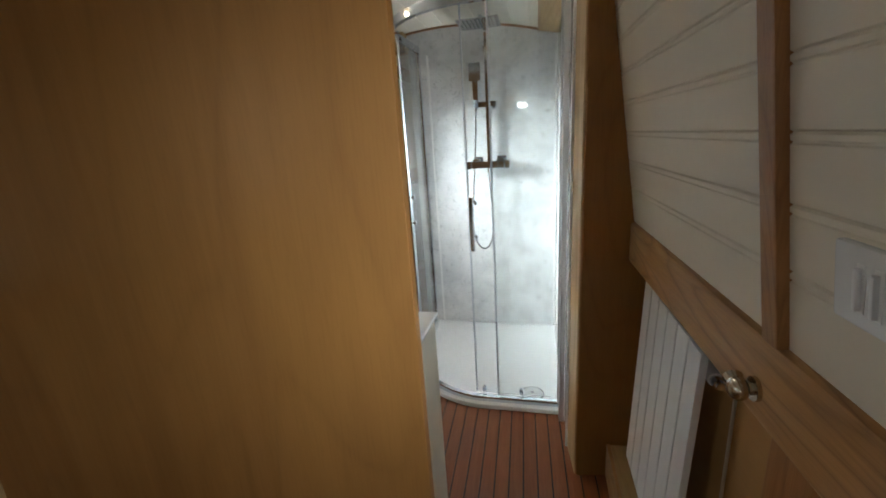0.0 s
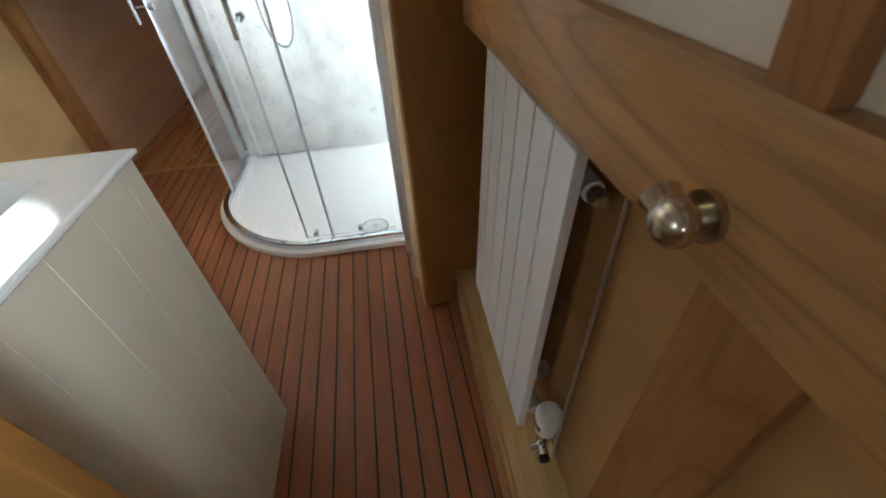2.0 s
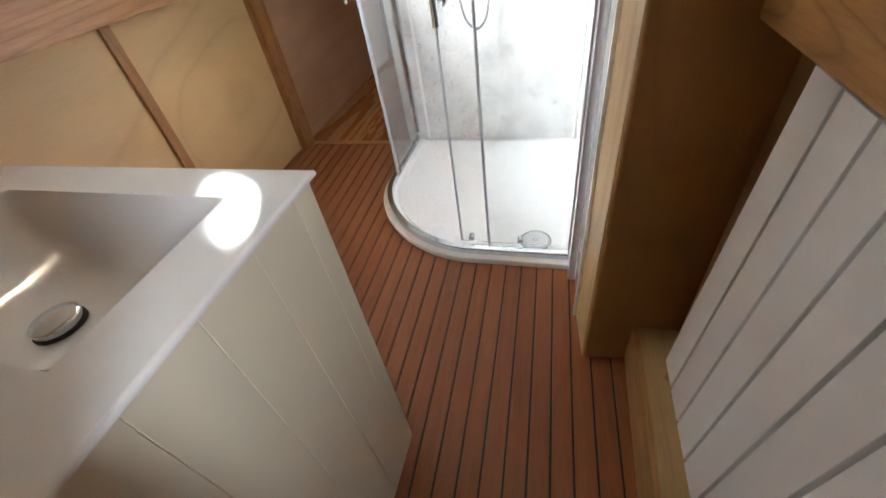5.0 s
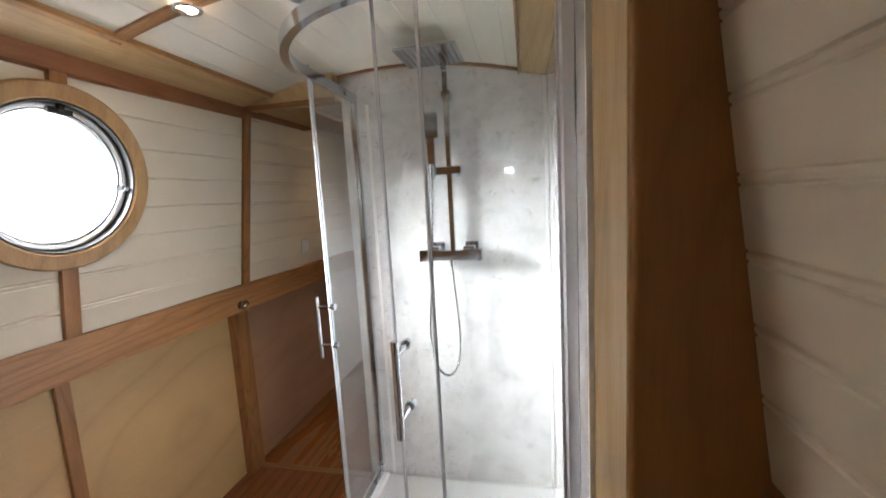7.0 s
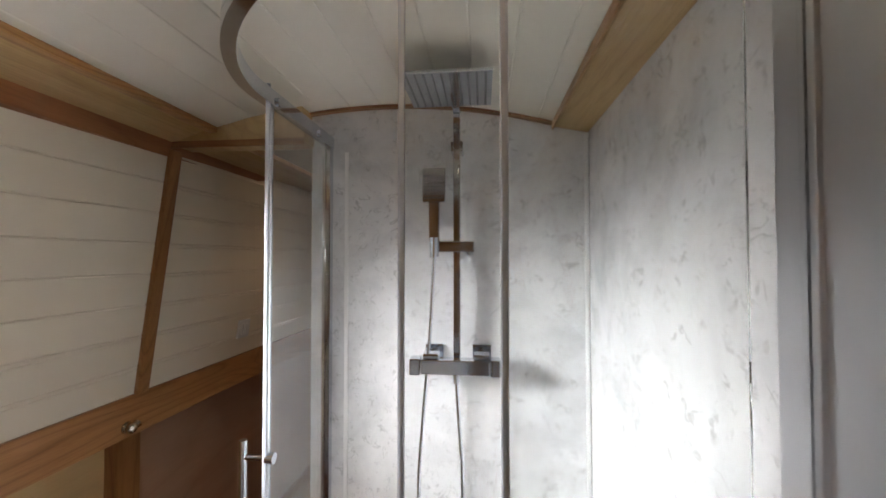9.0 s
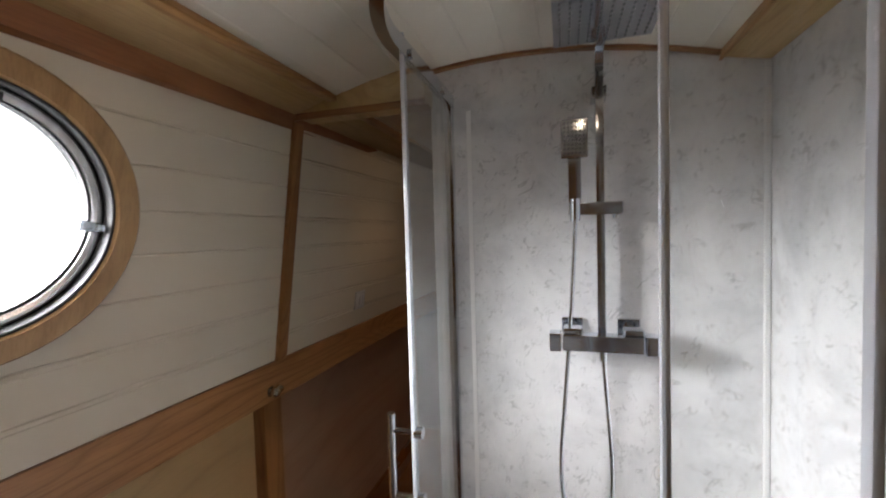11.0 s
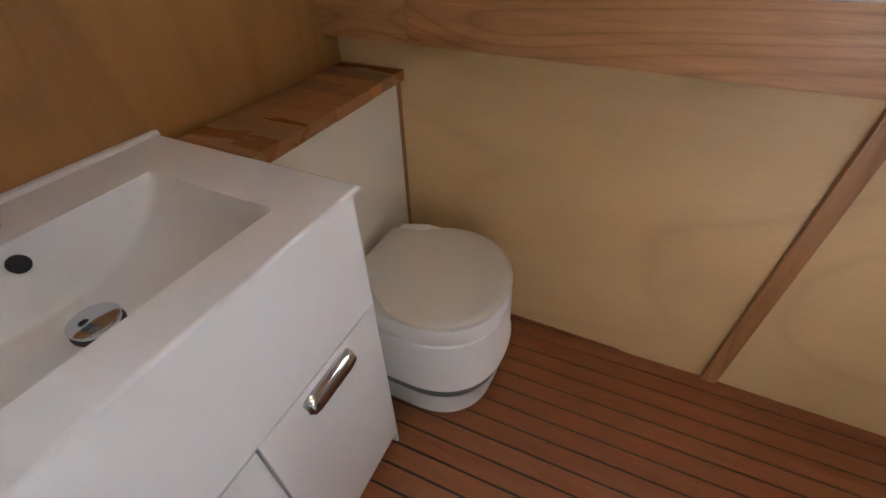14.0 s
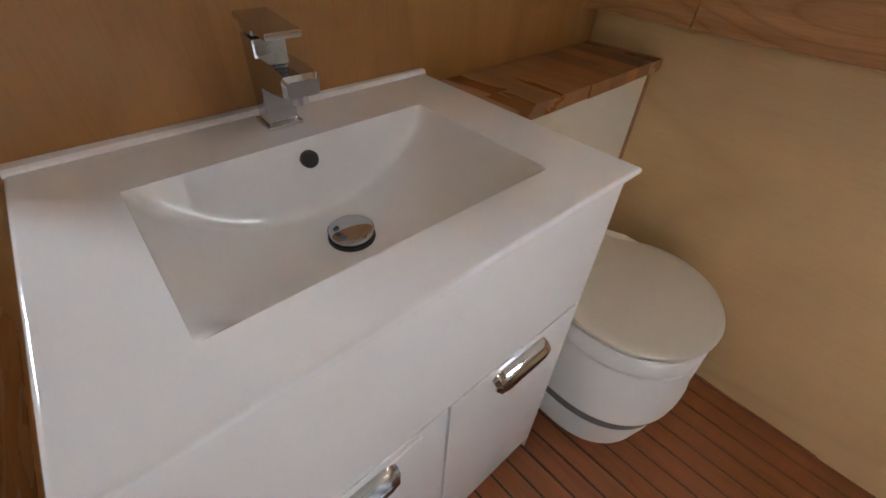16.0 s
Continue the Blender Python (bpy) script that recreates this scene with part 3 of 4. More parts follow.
# ---- downlights and vent ----
def downlight(x, y):
    z = ceiling_z(x) - (0.013 if abs(y - 3.483) < 0.01 else 0.0)
    lamp = base("ceiling_light", (x, y, z), "small round recessed downlight, lit warm", "ceiling light", "downlights")
    bm = bmesh.new()
    ring(bm, Matrix.Translation((0, 0, z)) @ Matrix.Rotation(math.pi, 4, "X"), 0.026, 0.040, -0.001, 0.006, x, -y, 32, 0.002)
    part("rim", bm, CHROME, lamp)
    bm = bmesh.new()
    tube(bm, (x, y, z - 0.002), (x, y, z + 0.001), 0.0255, 24)
    part("bulb", bm, BULB, lamp)


# the two added in the next cabin get the same fitting
for sx, sy, watts in SPOTS:
    downlight(sx, sy)
vent = base("ceiling_vent", (1.20, 3.545, ceiling_z(1.2)), "round white slotted ceiling vent", "vent")
zc = ceiling_z(1.2)
bm = bmesh.new()
tube(bm, (1.2, 3.57, zc - 0.014), (1.2, 3.57, zc + 0.002), 0.062, 32)
part("grille", bm, PLASTIC, vent)
bm = bmesh.new()
ring(bm, Matrix.Translation((0, 0, zc)) @ Matrix.Rotation(math.pi, 4, "X"), 0.0625, 0.078, -0.001, 0.010, 1.2, -3.57, 40, 0.004)
part("rim", bm, PLASTIC, vent)
# slots drawn as dark grey strips laid on the solid grille
for i in range(-5, 6):
    h = math.sqrt(0.055 ** 2 - (i * 0.010) ** 2) if abs(i) < 6 else 0.01
    slab("slot", (1.2 - h, 3.57 + i * 0.010 - 0.0025, zc - 0.0165), (1.2 + h, 3.57 + i * 0.010 + 0.0025, zc - 0.0145), GREY, vent)


# ---- shower ----
TX, TY = 0.975, 3.325                 # the tray's outer faces
CX, CY = 1.475, 3.825                 # where its front corner starts to curve


def tray_line(inset, steps=28, ends=True):
    """From the back wall along the open sides of the tray to the side panel."""
    a, b, e = CX - TX - inset, CY - TY - inset, 2 / 1.8
    pts = [(TX + inset, BACK_Y - 0.006)] if ends else []
    for i in range(steps + 1):
        t = math.pi / 2 * i / steps
        pts.append((CX - a * math.cos(t) ** e, CY - b * math.sin(t) ** e))
    if ends:
        pts.append((SHOWER_X - 0.001, TY + inset))
    return pts


tray = base("shower_tray", (1.43, 3.8, 0), "low white quadrant shower tray on the teak floor", "shower tray")
bm = bmesh.new()
loops = []
for inset, z in ((0.0, 0.0), (0.0, 0.020), (0.004, 0.024), (0.070, 0.024), (0.082, 0.016)):
    loops.append([(x, y, z) for x, y in tray_line(inset)] + [(SHOWER_X - 0.001 - (0.012 if inset > 0.075 else 0), BACK_Y - 0.006 - (0.012 if inset > 0.075 else 0), z)])
sweep(bm, loops)
part("basin", bm, TRAY_WHITE, tray, smooth=30)
bm = bmesh.new()
tube(bm, (1.735, 3.462, 0.0155), (1.735, 3.462, 0.023), 0.055, 40, 0.050)
waste = part("drain_cover", bm, SATIN_WHITE, tray, "round white drain cover")
# grey ring on the tray draws the dark groove round the cover
bm = bmesh.new()
ring(bm, Matrix.Translation((0, 0, 0.016)), 0.0555, 0.0615, -0.001, 0.0015, 1.735, 3.462, 40)
part("drain_gap", bm, GREY, waste)
bm = bmesh.new()
tube(bm, (1.735, 3.462, 0.023), (1.735, 3.462, 0.026), 0.009, 16)
part("screw", bm, CHROME, waste)


def rail_along(bm, i0, i1, z0, z1):
    outer, inner = tray_line(i0), tray_line(i1)
    sweep(bm, [[(o[0], o[1], z0), (o[0], o[1], z1), (n[0], n[1], z1), (n[0], n[1], z0)] for o, n in zip(outer, inner)])


RAIL_TOP = 1.872
enclosure = base("shower_enclosure", (1.43, 3.8, 0.024), "glass quadrant shower enclosure with chrome rails, its sliding doors open", "shower enclosure")
bm = bmesh.new(); rail_along(bm, 0.026, 0.050, 0.0245, 0.052)
part("lower_rail", bm, CHROME, enclosure, smooth=50)
bm = bmesh.new(); rail_along(bm, 0.034, 0.060, RAIL_TOP, RAIL_TOP + 0.038)
part("upper_rail", bm, CHROME, enclosure, smooth=50)
GX, GY = TX + 0.040, TY + 0.030       # planes of the fixed panes


def glass_pane(name, lo, hi, parent):
    ob = slab(name, lo, hi, GLASS, parent)
    ob.visible_shadow = False
    return ob


glass_pane("fixed_pane", (GX - 0.003, 3.900, 0.0525), (GX + 0.003, BACK_Y - 0.030, RAIL_TOP - 0.0005), enclosure)
glass_pane("fixed_pane", (1.571, GY - 0.003, 0.0525), (SHOWER_X - 0.030, GY + 0.003, RAIL_TOP - 0.0005), enclosure)
slab("seal", (1.563, GY - 0.006, 0.0525), (1.571, GY + 0.006, RAIL_TOP - 0.001), SEAL, enclosure, 0.002)
slab("seal", (GX - 0.005, 3.892, 0.0525), (GX + 0.005, 3.900, RAIL_TOP - 0.001), SEAL, enclosure, 0.002)
bm = bmesh.new()
box(bm, (SHOWER_X - 0.024, TY - 0.050, 0.0), (SHOWER_X - 0.0008, TY + 0.085, 1.93), 0.004)
box(bm, (SHOWER_X - 0.030, TY + 0.018, 0.053), (SHOWER_X - 0.004, TY + 0.042, 1.915), 0.003)
part("wall_profile", bm, SATIN, enclosure, "satin aluminium wall profile")
bm = bmesh.new()
box(bm, (GX - 0.018, BACK_Y - 0.032, 0.073), (GX + 0.018, BACK_Y - 0.0045, 1.915), 0.003)
part("wall_profile", bm, CHROME, enclosure)


def door(lo, hi, edge_lo, edge_hi, bar, rods, rollers):
    d = glass_pane("door", lo, hi, enclosure)
    slab("edge_seal", edge_lo, edge_hi, SEAL, d, 0.003, "pale grey edge seal")
    bm = bmesh.new()
    tube(bm, bar[0], bar[1], 0.0095, 20)
    for a, b in rods:
        tube(bm, a, b, 0.007, 14)
        c, dd = Vector(b), (Vector(b) - Vector(a)).normalized()
        tube(bm, c - dd * 0.006, c + dd * 0.014, 0.013, 18)
    part("handle", bm, CHROME, d, "chrome bar handle")
    for c, axis in rollers:
        bm = bmesh.new()
        tube(bm, Vector(c) - Vector(axis) * 0.012, Vector(c) + Vector(axis) * 0.012, 0.011, 18)
        box(bm, [k - 0.006 for k in c], [k + 0.006 for k in c], 0.002)
        part("roller", bm, CHROME, d)
    return d


DX, DY = TX + 0.054, TY + 0.080       # planes of the sliding doors
HB0, HB1 = 0.845, 1.090
door((DX - 0.003, 3.866, 0.045), (DX + 0.003, 4.220, 1.900), (DX - 0.005, 3.857, 0.045), (DX + 0.005, 3.866, 1.920),
     ((DX - 0.058, 3.868, HB0 - 0.033), (DX - 0.058, 3.868, HB1 - 0.03)),
     [((DX - 0.058, 3.868, z), (DX + 0.006, 3.868, z)) for z in (HB0 + 0.02, HB1 - 0.07)],
     [((DX, 3.90, 0.066), (1, 0, 0)), ((DX, 4.16, 0.066), (1, 0, 0)), ((DX, 3.90, 1.888), (1, 0, 0)), ((DX, 4.16, 1.888), (1, 0, 0))])
door((1.453, DY - 0.003, 0.045), (1.830, DY + 0.003, 1.900), (1.445, DY - 0.0045, 0.045), (1.453, DY + 0.0045, 1.920),
     ((1.475, DY - 0.084, HB0), (1.475, DY - 0.084, HB1)),
     [((1.475, DY - 0.084, z), (1.475, DY + 0.006, z)) for z in (HB0 + 0.04, HB1 - 0.04)],
     [((1.49, DY, 0.066), (0, 1, 0)), ((1.68, DY, 0.066), (0, 1, 0)), ((1.49, DY, 1.888), (0, 1, 0)), ((1.68, DY, 1.888), (0, 1, 0))])
setting("trim_corner", (SHOWER_X - 0.016, BACK_Y - 0.018, 0.020), (SHOWER_X - 0.0005, BACK_Y - 0.0045, 1.902), PLASTIC, "white corner strip between the shower panels", 0.006)
setting("trim_panel_joint", (1.074, BACK_Y - 0.007, 0.020), (1.088, BACK_Y - 0.0045, 1.86), PLASTIC, "white joint strip on the shower's back panel", 0.002)

# shower column
RX, RY = 1.463, 4.225
column = base("shower_column", (RX, RY, 1.16), "square chrome shower column with rain head, handset and thermostatic bar", "shower")
bm = bmesh.new()
box(bm, (RX - 0.011, RY - 0.017, 1.185), (RX + 0.011, RY + 0.012, 1.905), 0.003)
part("riser", bm, CHROME, column)
bm = bmesh.new()
path = [(RY - 0.003, 1.90), (RY - 0.004, 1.935), (RY - 0.02, 1.958), (RY - 0.05, 1.965), (3.975, 1.965)]
loops = []
for i, (y, z) in enumerate(path):
    y0, z0 = path[max(i - 1, 0)]
    y1, z1 = path[min(i + 1, len(path) - 1)]
    t = Vector((0, y1 - y0, z1 - z0)).normalized()
    nrm = Vector((0, -t.z, t.y))
    loops.append([Vector((RX + sx * 0.011, y, z)) + nrm * sn * 0.009 for sx, sn in ((-1, -1), (1, -1), (1, 1), (-1, 1))])
sweep(bm, loops)
tube(bm, (RX, 3.98, 1.940), (RX, 3.98, 1.962), 0.014, 18)
part("arm", bm, CHROME, column)
bm = bmesh.new()
box(bm, (RX - 0.116, 3.87, 1.930), (RX + 0.106, 4.085, 1.938), 0.002)
head = part("rain_head", bm, CHROME, column)
bm = bmesh.new()
for i in range(10):
    for j in range(10):
        tube(bm, (RX - 0.100 + i * 0.0211, 3.886 + j * 0.0204, 1.9275), (RX - 0.100 + i * 0.0211, 3.886 + j * 0.0204, 1.9302), 0.0032, 8)
part("nozzles", bm, GREY, head)
bm = bmesh.new()
box(bm, (RX - 0.020, RY - 0.012, 1.835), (RX + 0.020, BACK_Y - 0.0045, 1.868), 0.003)
part("wall_bracket", bm, CHROME, column)
bm = bmesh.new()
box(bm, (RX - 0.085, RY - 0.035, 1.515), (RX + 0.055, RY + 0.014, 1.550), 0.004)
tube(bm, (RX - 0.068, RY - 0.045, 1.50), (RX - 0.068, RY - 0.045, 1.56), 0.014, 18)
tube(bm, (RX + 0.04, RY - 0.015, 1.505), (RX + 0.04, RY - 0.015, 1.518), 0.009, 14)
part("slider", bm, CHROME, column)
handset = slab("handset", (RX - 0.085, RY - 0.052, 1.548), (RX - 0.051, RY - 0.032, 1.675), CHROME, column, 0.004)
bm = bmesh.new()
box(bm, (RX - 0.103, RY - 0.062, 1.668), (RX - 0.033, RY - 0.040, 1.773), 0.004)
face = part("spray_head", bm, CHROME, handset)
bm = bmesh.new()
for i in range(6):
    for j in range(8):
        tube(bm, (RX - 0.093 + i * 0.010, RY - 0.0645, 1.681 + j * 0.0115), (RX - 0.093 + i * 0.010, RY - 0.0615, 1.681 + j * 0.0115), 0.0026, 6)
part("nozzles", bm, GREY, handset)
bm = bmesh.new()
box(bm, (1.357, 4.155, 1.146), (1.562, 4.200, 1.190), 0.003)
mixer = part("mixer_bar", bm, CHROME, column)
for x0, x1 in ((1.322, 1.354), (1.565, 1.596)):
    slab("control", (x0, 4.152, 1.143), (x1, 4.203, 1.193), CHROME, mixer, 0.004)
for xc in (1.385, 1.540):
    bm = bmesh.new()
    tube(bm, (xc, 4.19, 1.185), (xc, BACK_Y - 0.0045, 1.185), 0.016, 18)
    box(bm, (xc - 0.024, 4.165, 1.190), (xc + 0.024, 4.215, 1.206), 0.004)
    box(bm, (xc - 0.03, BACK_Y - 0.018, 1.155), (xc + 0.03, BACK_Y - 0.0045, 1.215), 0.003)
    part("inlet", bm, CHROME, mixer)
def ribbed_hose(knots, rings_n, r0, r1, seg=10):
    """A ribbed metal hose that runs smoothly through a few knots."""
    k = [Vector(p) for p in knots]
    k = [2 * k[0] - k[1]] + k + [2 * k[-1] - k[-2]]
    line = []
    for n in range(rings_n + 1):
        f = n / rings_n * (len(k) - 3)
        i = min(int(f), len(k) - 4)
        u = f - i
        a, b, c, d = k[i:i + 4]
        line.append(0.5 * (2 * b + (c - a) * u + (2 * a - 5 * b + 4 * c - d) * u * u + (3 * b - a - 3 * c + d) * u ** 3))
    loops = []
    for n, p in enumerate(line):
        t = (line[min(n + 1, rings_n)] - line[max(n - 1, 0)]).normalized()
        side = t.cross(Vector((0, 1, 0))).normalized()
        up = side.cross(t)
        r = r1 if n % 2 else r0
        loops.append([p + r * (math.cos(2 * math.pi * q / seg) * side + math.sin(2 * math.pi * q / seg) * up) for q in range(seg)])
    bm = bmesh.new()
    sweep(bm, loops)
    return bm


HY = RY - 0.048
part("hose", ribbed_hose([(RX - 0.068, RY - 0.045, 1.50), (RX - 0.082, HY, 1.25), (RX - 0.102, HY, 1.00), (RX - 0.114, HY, 0.84), (RX - 0.111, HY, 0.73), (RX - 0.088, HY, 0.648), (RX - 0.046, HY, 0.614), (RX - 0.005, HY, 0.646), (RX + 0.016, HY, 0.73), (RX + 0.018, HY, 0.85), (RX + 0.008, HY, 1.00), (RX, RY - 0.046, 1.125)], 520, 0.0064, 0.0050), CHROME, column, "ribbed chrome hose", 60)
bm = bmesh.new()
tube(bm, (RX, RY - 0.046, 1.118), (RX, RY - 0.046, 1.147), 0.010, 16)
part("hose_nut", bm, CHROME, column)


# ---- vanity ----
VX0, VX1, VY0, VY1, VZ = 0.842, 1.464, 2.1915, 2.652, 0.846
vanity = base("vanity_unit", (1.13, 2.42, 0), "white gloss vanity unit with two doors and a ceramic basin top", "vanity unit")
BX0, BX1, BY0, BY1 = 0.946, 1.368, 2.316, 2.577
bm = bmesh.new()


def basin_z(x, y):
    if not (BX0 <= x <= BX1 and BY0 <= y <= BY1):
        return VZ
    u = abs((x - BX0) / (BX1 - BX0) * 2 - 1)
    arc = (1 - u ** 2.3) ** 0.85
    back = min((y - BY0) / 0.030, 1.0)
    front = min((BY1 - y) / 0.055, 1.0)
    wall = (back * (2 - back)) ** 0.8 * (front * (2 - front)) ** 0.9
    tilt = 0.012 * (1 - ((y - 2.446) / 0.14) ** 2)
    return VZ - (0.098 + tilt) * arc * wall


xs = [VX0 + 0.006] + [BX0 - 0.0015] + [BX0 + (BX1 - BX0) * (0.5 - 0.5 * math.cos(math.pi * i / 56)) for i in range(57)] + [BX1 + 0.0015, VX1 - 0.006]
ys = [VY0 + 0.010, BY0 - 0.0015] + [BY0 + (BY1 - BY0) * (0.5 - 0.5 * math.cos(math.pi * i / 46)) for i in range(47)] + [BY1 + 0.0015, VY1 - 0.006]
grid = [[bm.verts.new((x, y, basin_z(x, y))) for x in xs] for y in ys]
for r0, r1 in zip(grid, grid[1:]):
    for i in range(len(xs) - 1):
        bm.faces.new((r0[i], r0[i + 1], r1[i + 1], r1[i]))
rim = [grid[0][i] for i in range(len(xs))] + [grid[j][-1] for j in range(1, len(ys))] + [grid[-1][i] for i in range(len(xs) - 2, -1, -1)] + [grid[j][0] for j in range(len(ys) - 2, 0, -1)]
prev = rim
for out, dz in ((0.004, -0.0015), (0.006, -0.0045), (0.006, -0.009), (0.001, -0.0135)):
    loop = []
    for v in rim:
        dx = out if v.co.x > VX1 - 0.01 else (-out if v.co.x < VX0 + 0.01 else 0)
        dy = out if v.co.y > VY1 - 0.01 else (-out if v.co.y < VY0 + 0.012 else 0)
        loop.append(bm.verts.new((v.co.x + dx, v.co.y + dy, VZ + dz)))
    for i in range(len(rim)):
        j = (i + 1) % len(rim)
        bm.faces.new((prev[i], prev[j], loop[j], loop[i]))
    prev = loop
top = part("basin_top", bm, CERAMIC, vanity, "glossy white ceramic basin top", 38)
bm = bmesh.new()
gap = [(BULK_TURN @ Vector((x, BULK_Y1 + 0.001, 0))).y for x in (VX0, VX1)]
sweep(bm, [[(VX0 + 0.001, gap[0], z), (VX1 - 0.001, gap[1], z), (VX1 - 0.001, VY0 + 0.013 - i, z), (VX0 + 0.001, VY0 + 0.013 - i, z)] for z, i in ((VZ - 0.012, 0.0), (VZ + 0.004, 0.0), (VZ + 0.007, 0.004))])
part("rear_lip", bm, CERAMIC, top)
slab("filler_strip", (VX1 - 0.020, gap[1], 0.001), (VX1 - 0.010, VY0 + 0.0055, VZ - 0.0145), VAN_SIDE, vanity, 0.001)
WX, WY, WZ = 1.150, 2.418, basin_z(1.150, 2.418)
# raised black disc paints the shaded recess under the plug
bm = bmesh.new()
tube(bm, (WX, WY, WZ - 0.002), (WX, WY, WZ + 0.004), 0.033, 32)
waste = part("waste_ring", bm, BLACK, top, "black disc drawn as the shaded waste recess")
bm = bmesh.new()
tube(bm, (WX, WY, WZ + 0.004), (WX, WY, WZ + 0.015), 0.030, 36, 0.032)
ball(bm, (WX, WY, WZ + 0.014), 0.032, (1, 1, 0.16))
part("plug", bm, CHROME, waste, "polished chrome plug")
# solid black disc paints the darkness of the overflow hole
bm = bmesh.new()
oy = BY0 + 0.0075
tube(bm, (1.151, oy - 0.004, 0.817), (1.151, oy + 0.004, 0.819), 0.0125, 24)
part("overflow", bm, BLACK, top)
bm = bmesh.new()
box(bm, (VX0 + 0.012, VY0 + 0.006, 0.055), (VX1 - 0.022, VY1 - 0.034, 0.70), 0.001)
part("body", bm, WHITE_GLOSS, vanity)
bm = bmesh.new()
box(bm, (VX0 + 0.008, VY1 - 0.0335, 0.582), (VX1 - 0.022, VY1 - 0.012, VZ - 0.0145), 0.003)
part("fascia", bm, WHITE_GLOSS, vanity)
for x0, x1, h0, h1 in ((VX0 + 0.008, 1.1505, 0.940, 1.066), (1.155, VX1 - 0.022, 1.247, 1.373)):
    bm = bmesh.new()
    box(bm, (x0, VY1 - 0.033, 0.060), (x1, VY1 - 0.012, 0.578), 0.003)
    d = part("door", bm, WHITE_GLOSS, vanity)
    if x0 > 1.1:
        slab("raised_panel", (x0 + 0.046, VY1 - 0.0125, 0.105), (x1 - 0.046, VY1 - 0.0098, 0.562), WHITE_GLOSS, d, 0.0012)
    bm = bmesh.new()
    loops = []
    for xx, k in ((h0, 0.55), (h0 + 0.006, 0.9), (h0 + 0.02, 1.0), (h1 - 0.02, 1.0), (h1 - 0.006, 0.9), (h1, 0.55)):
        sec = []
        for i in range(9):
            a = math.pi * (0.02 + 0.62 * i / 8)
            sec.append((xx, VY1 - 0.013 + 0.024 * k * math.sin(a), 0.541 + 0.022 * k * math.cos(a)))
        sec += [(xx, VY1 - 0.013 + 0.019 * k * math.sin(a), 0.541 + 0.017 * k * math.cos(a)) for a in [math.pi * (0.02 + 0.62 * i / 8) for i in range(8, -1, -1)]]
        loops.append(sec)
    sweep(bm, loops)
    part("handle", bm, CHROME, d, "curved chrome cup handle")
bm = bmesh.new()
box(bm, (VX0 + 0.03, VY0 + 0.01, 0.0), (VX1 - 0.04, VY1 - 0.07, 0.055))
part("toe_kick", bm, WHITE_GLOSS, vanity)
side = slab("side_panel", (VX0 + 0.004, VY0 + 0.006, 0.0), (VX0 + 0.012, VY1 - 0.014, VZ - 0.0145), WHITE_GLOSS, vanity, 0.002)
bw, y = 0.100, VY0 + 0.006
end = VY1 - 0.010
side_r = slab("side_panel", (VX1 - 0.0218, VY0 + 0.006, 0.0), (VX1 - 0.0165, VY1 - 0.012, VZ - 0.0145), VAN_SIDE, vanity, 0, "cream grooved side panel")
while y < end - 0.01:
    y1 = min(y + bw, end)
    bm = bmesh.new()
    poly = [(VX1 - 0.0164, y), (VX1 - 0.0164, y1), (VX1 - 0.0102, y1), (VX1 - 0.009, y1 - 0.0011), (VX1 - 0.009, y + 0.0011), (VX1 - 0.0102, y)]
    sweep(bm, [[(px, py, z) for px, py in poly] for z in (0.0, VZ - 0.0145)])
    part("board", bm, VAN_SIDE, side_r, "", 0)
    y = y1

# tap
TPX, TPY = 1.153, 2.248
tap = base("basin_tap", (TPX, TPY, VZ), "square chrome mixer tap on the basin top", "tap")
bm = bmesh.new()
box(bm, (TPX - 0.026, TPY - 0.026, VZ + 0.0005), (TPX + 0.026, TPY + 0.026, VZ + 0.007), 0.003)
lean = Matrix.Translation((TPX, TPY, VZ)) @ Matrix.Rotation(radians(-5), 4, "X") @ Matrix.Diagonal((1.0, 0.90, 1.03, 1.0))
box(bm, (-0.022, -0.020, 0.005), (0.022, 0.020, 0.118), 0.004, lean)
part("body", bm, CHROME, tap)
bm = bmesh.new()
loops = []
for y, w, z0, z1 in ((0.010, 0.022, 0.056, 0.098), (0.050, 0.023, 0.062, 0.101), (0.082, 0.024, 0.069, 0.102), (0.104, 0.024, 0.073, 0.100), (0.110, 0.020, 0.076, 0.095)):
    loops.append([lean @ Vector(p) for p in ((-w, y, z0 + 0.004), (-w + 0.004, y, z0), (w - 0.004, y, z0), (w, y, z0 + 0.004), (w, y, z1 - 0.004), (w - 0.004, y, z1), (-w + 0.004, y, z1), (-w, y, z1 - 0.004))])
sweep(bm, loops)
tube(bm, lean @ Vector((0, 0.088, 0.062)), lean @ Vector((0, 0.088, 0.072)), 0.012, 18)
part("spout", bm, CHROME, tap, "", 35)
bm = bmesh.new()
box(bm, (-0.020, -0.020, 0.1195), (0.020, 0.018, 0.128), 0.003, lean)
box(bm, (-0.023, -0.030, 0.129), (0.023, 0.074, 0.138), 0.003, lean)
part("lever", bm, CHROME, tap)

# ---- boxed shelf beside the vanity ----
SHX1, SHY1 = 0.832, 2.403
ledge = base("shelf_box", (0.53, 2.3, 0), "cream boxing behind the toilet", "boxing")
slab("front_board", (LOW_L + 0.018, SHY1 - 0.034, 0.001), (SHX1, SHY1 - 0.018, 0.797), VAN_SIDE, ledge, 0.002)
slab("corner_strip", (LOW_L + 0.002, SHY1 - 0.038, 0.001), (LOW_L + 0.0175, SHY1 - 0.014, 0.797), OAK_Z, ledge, 0.003)
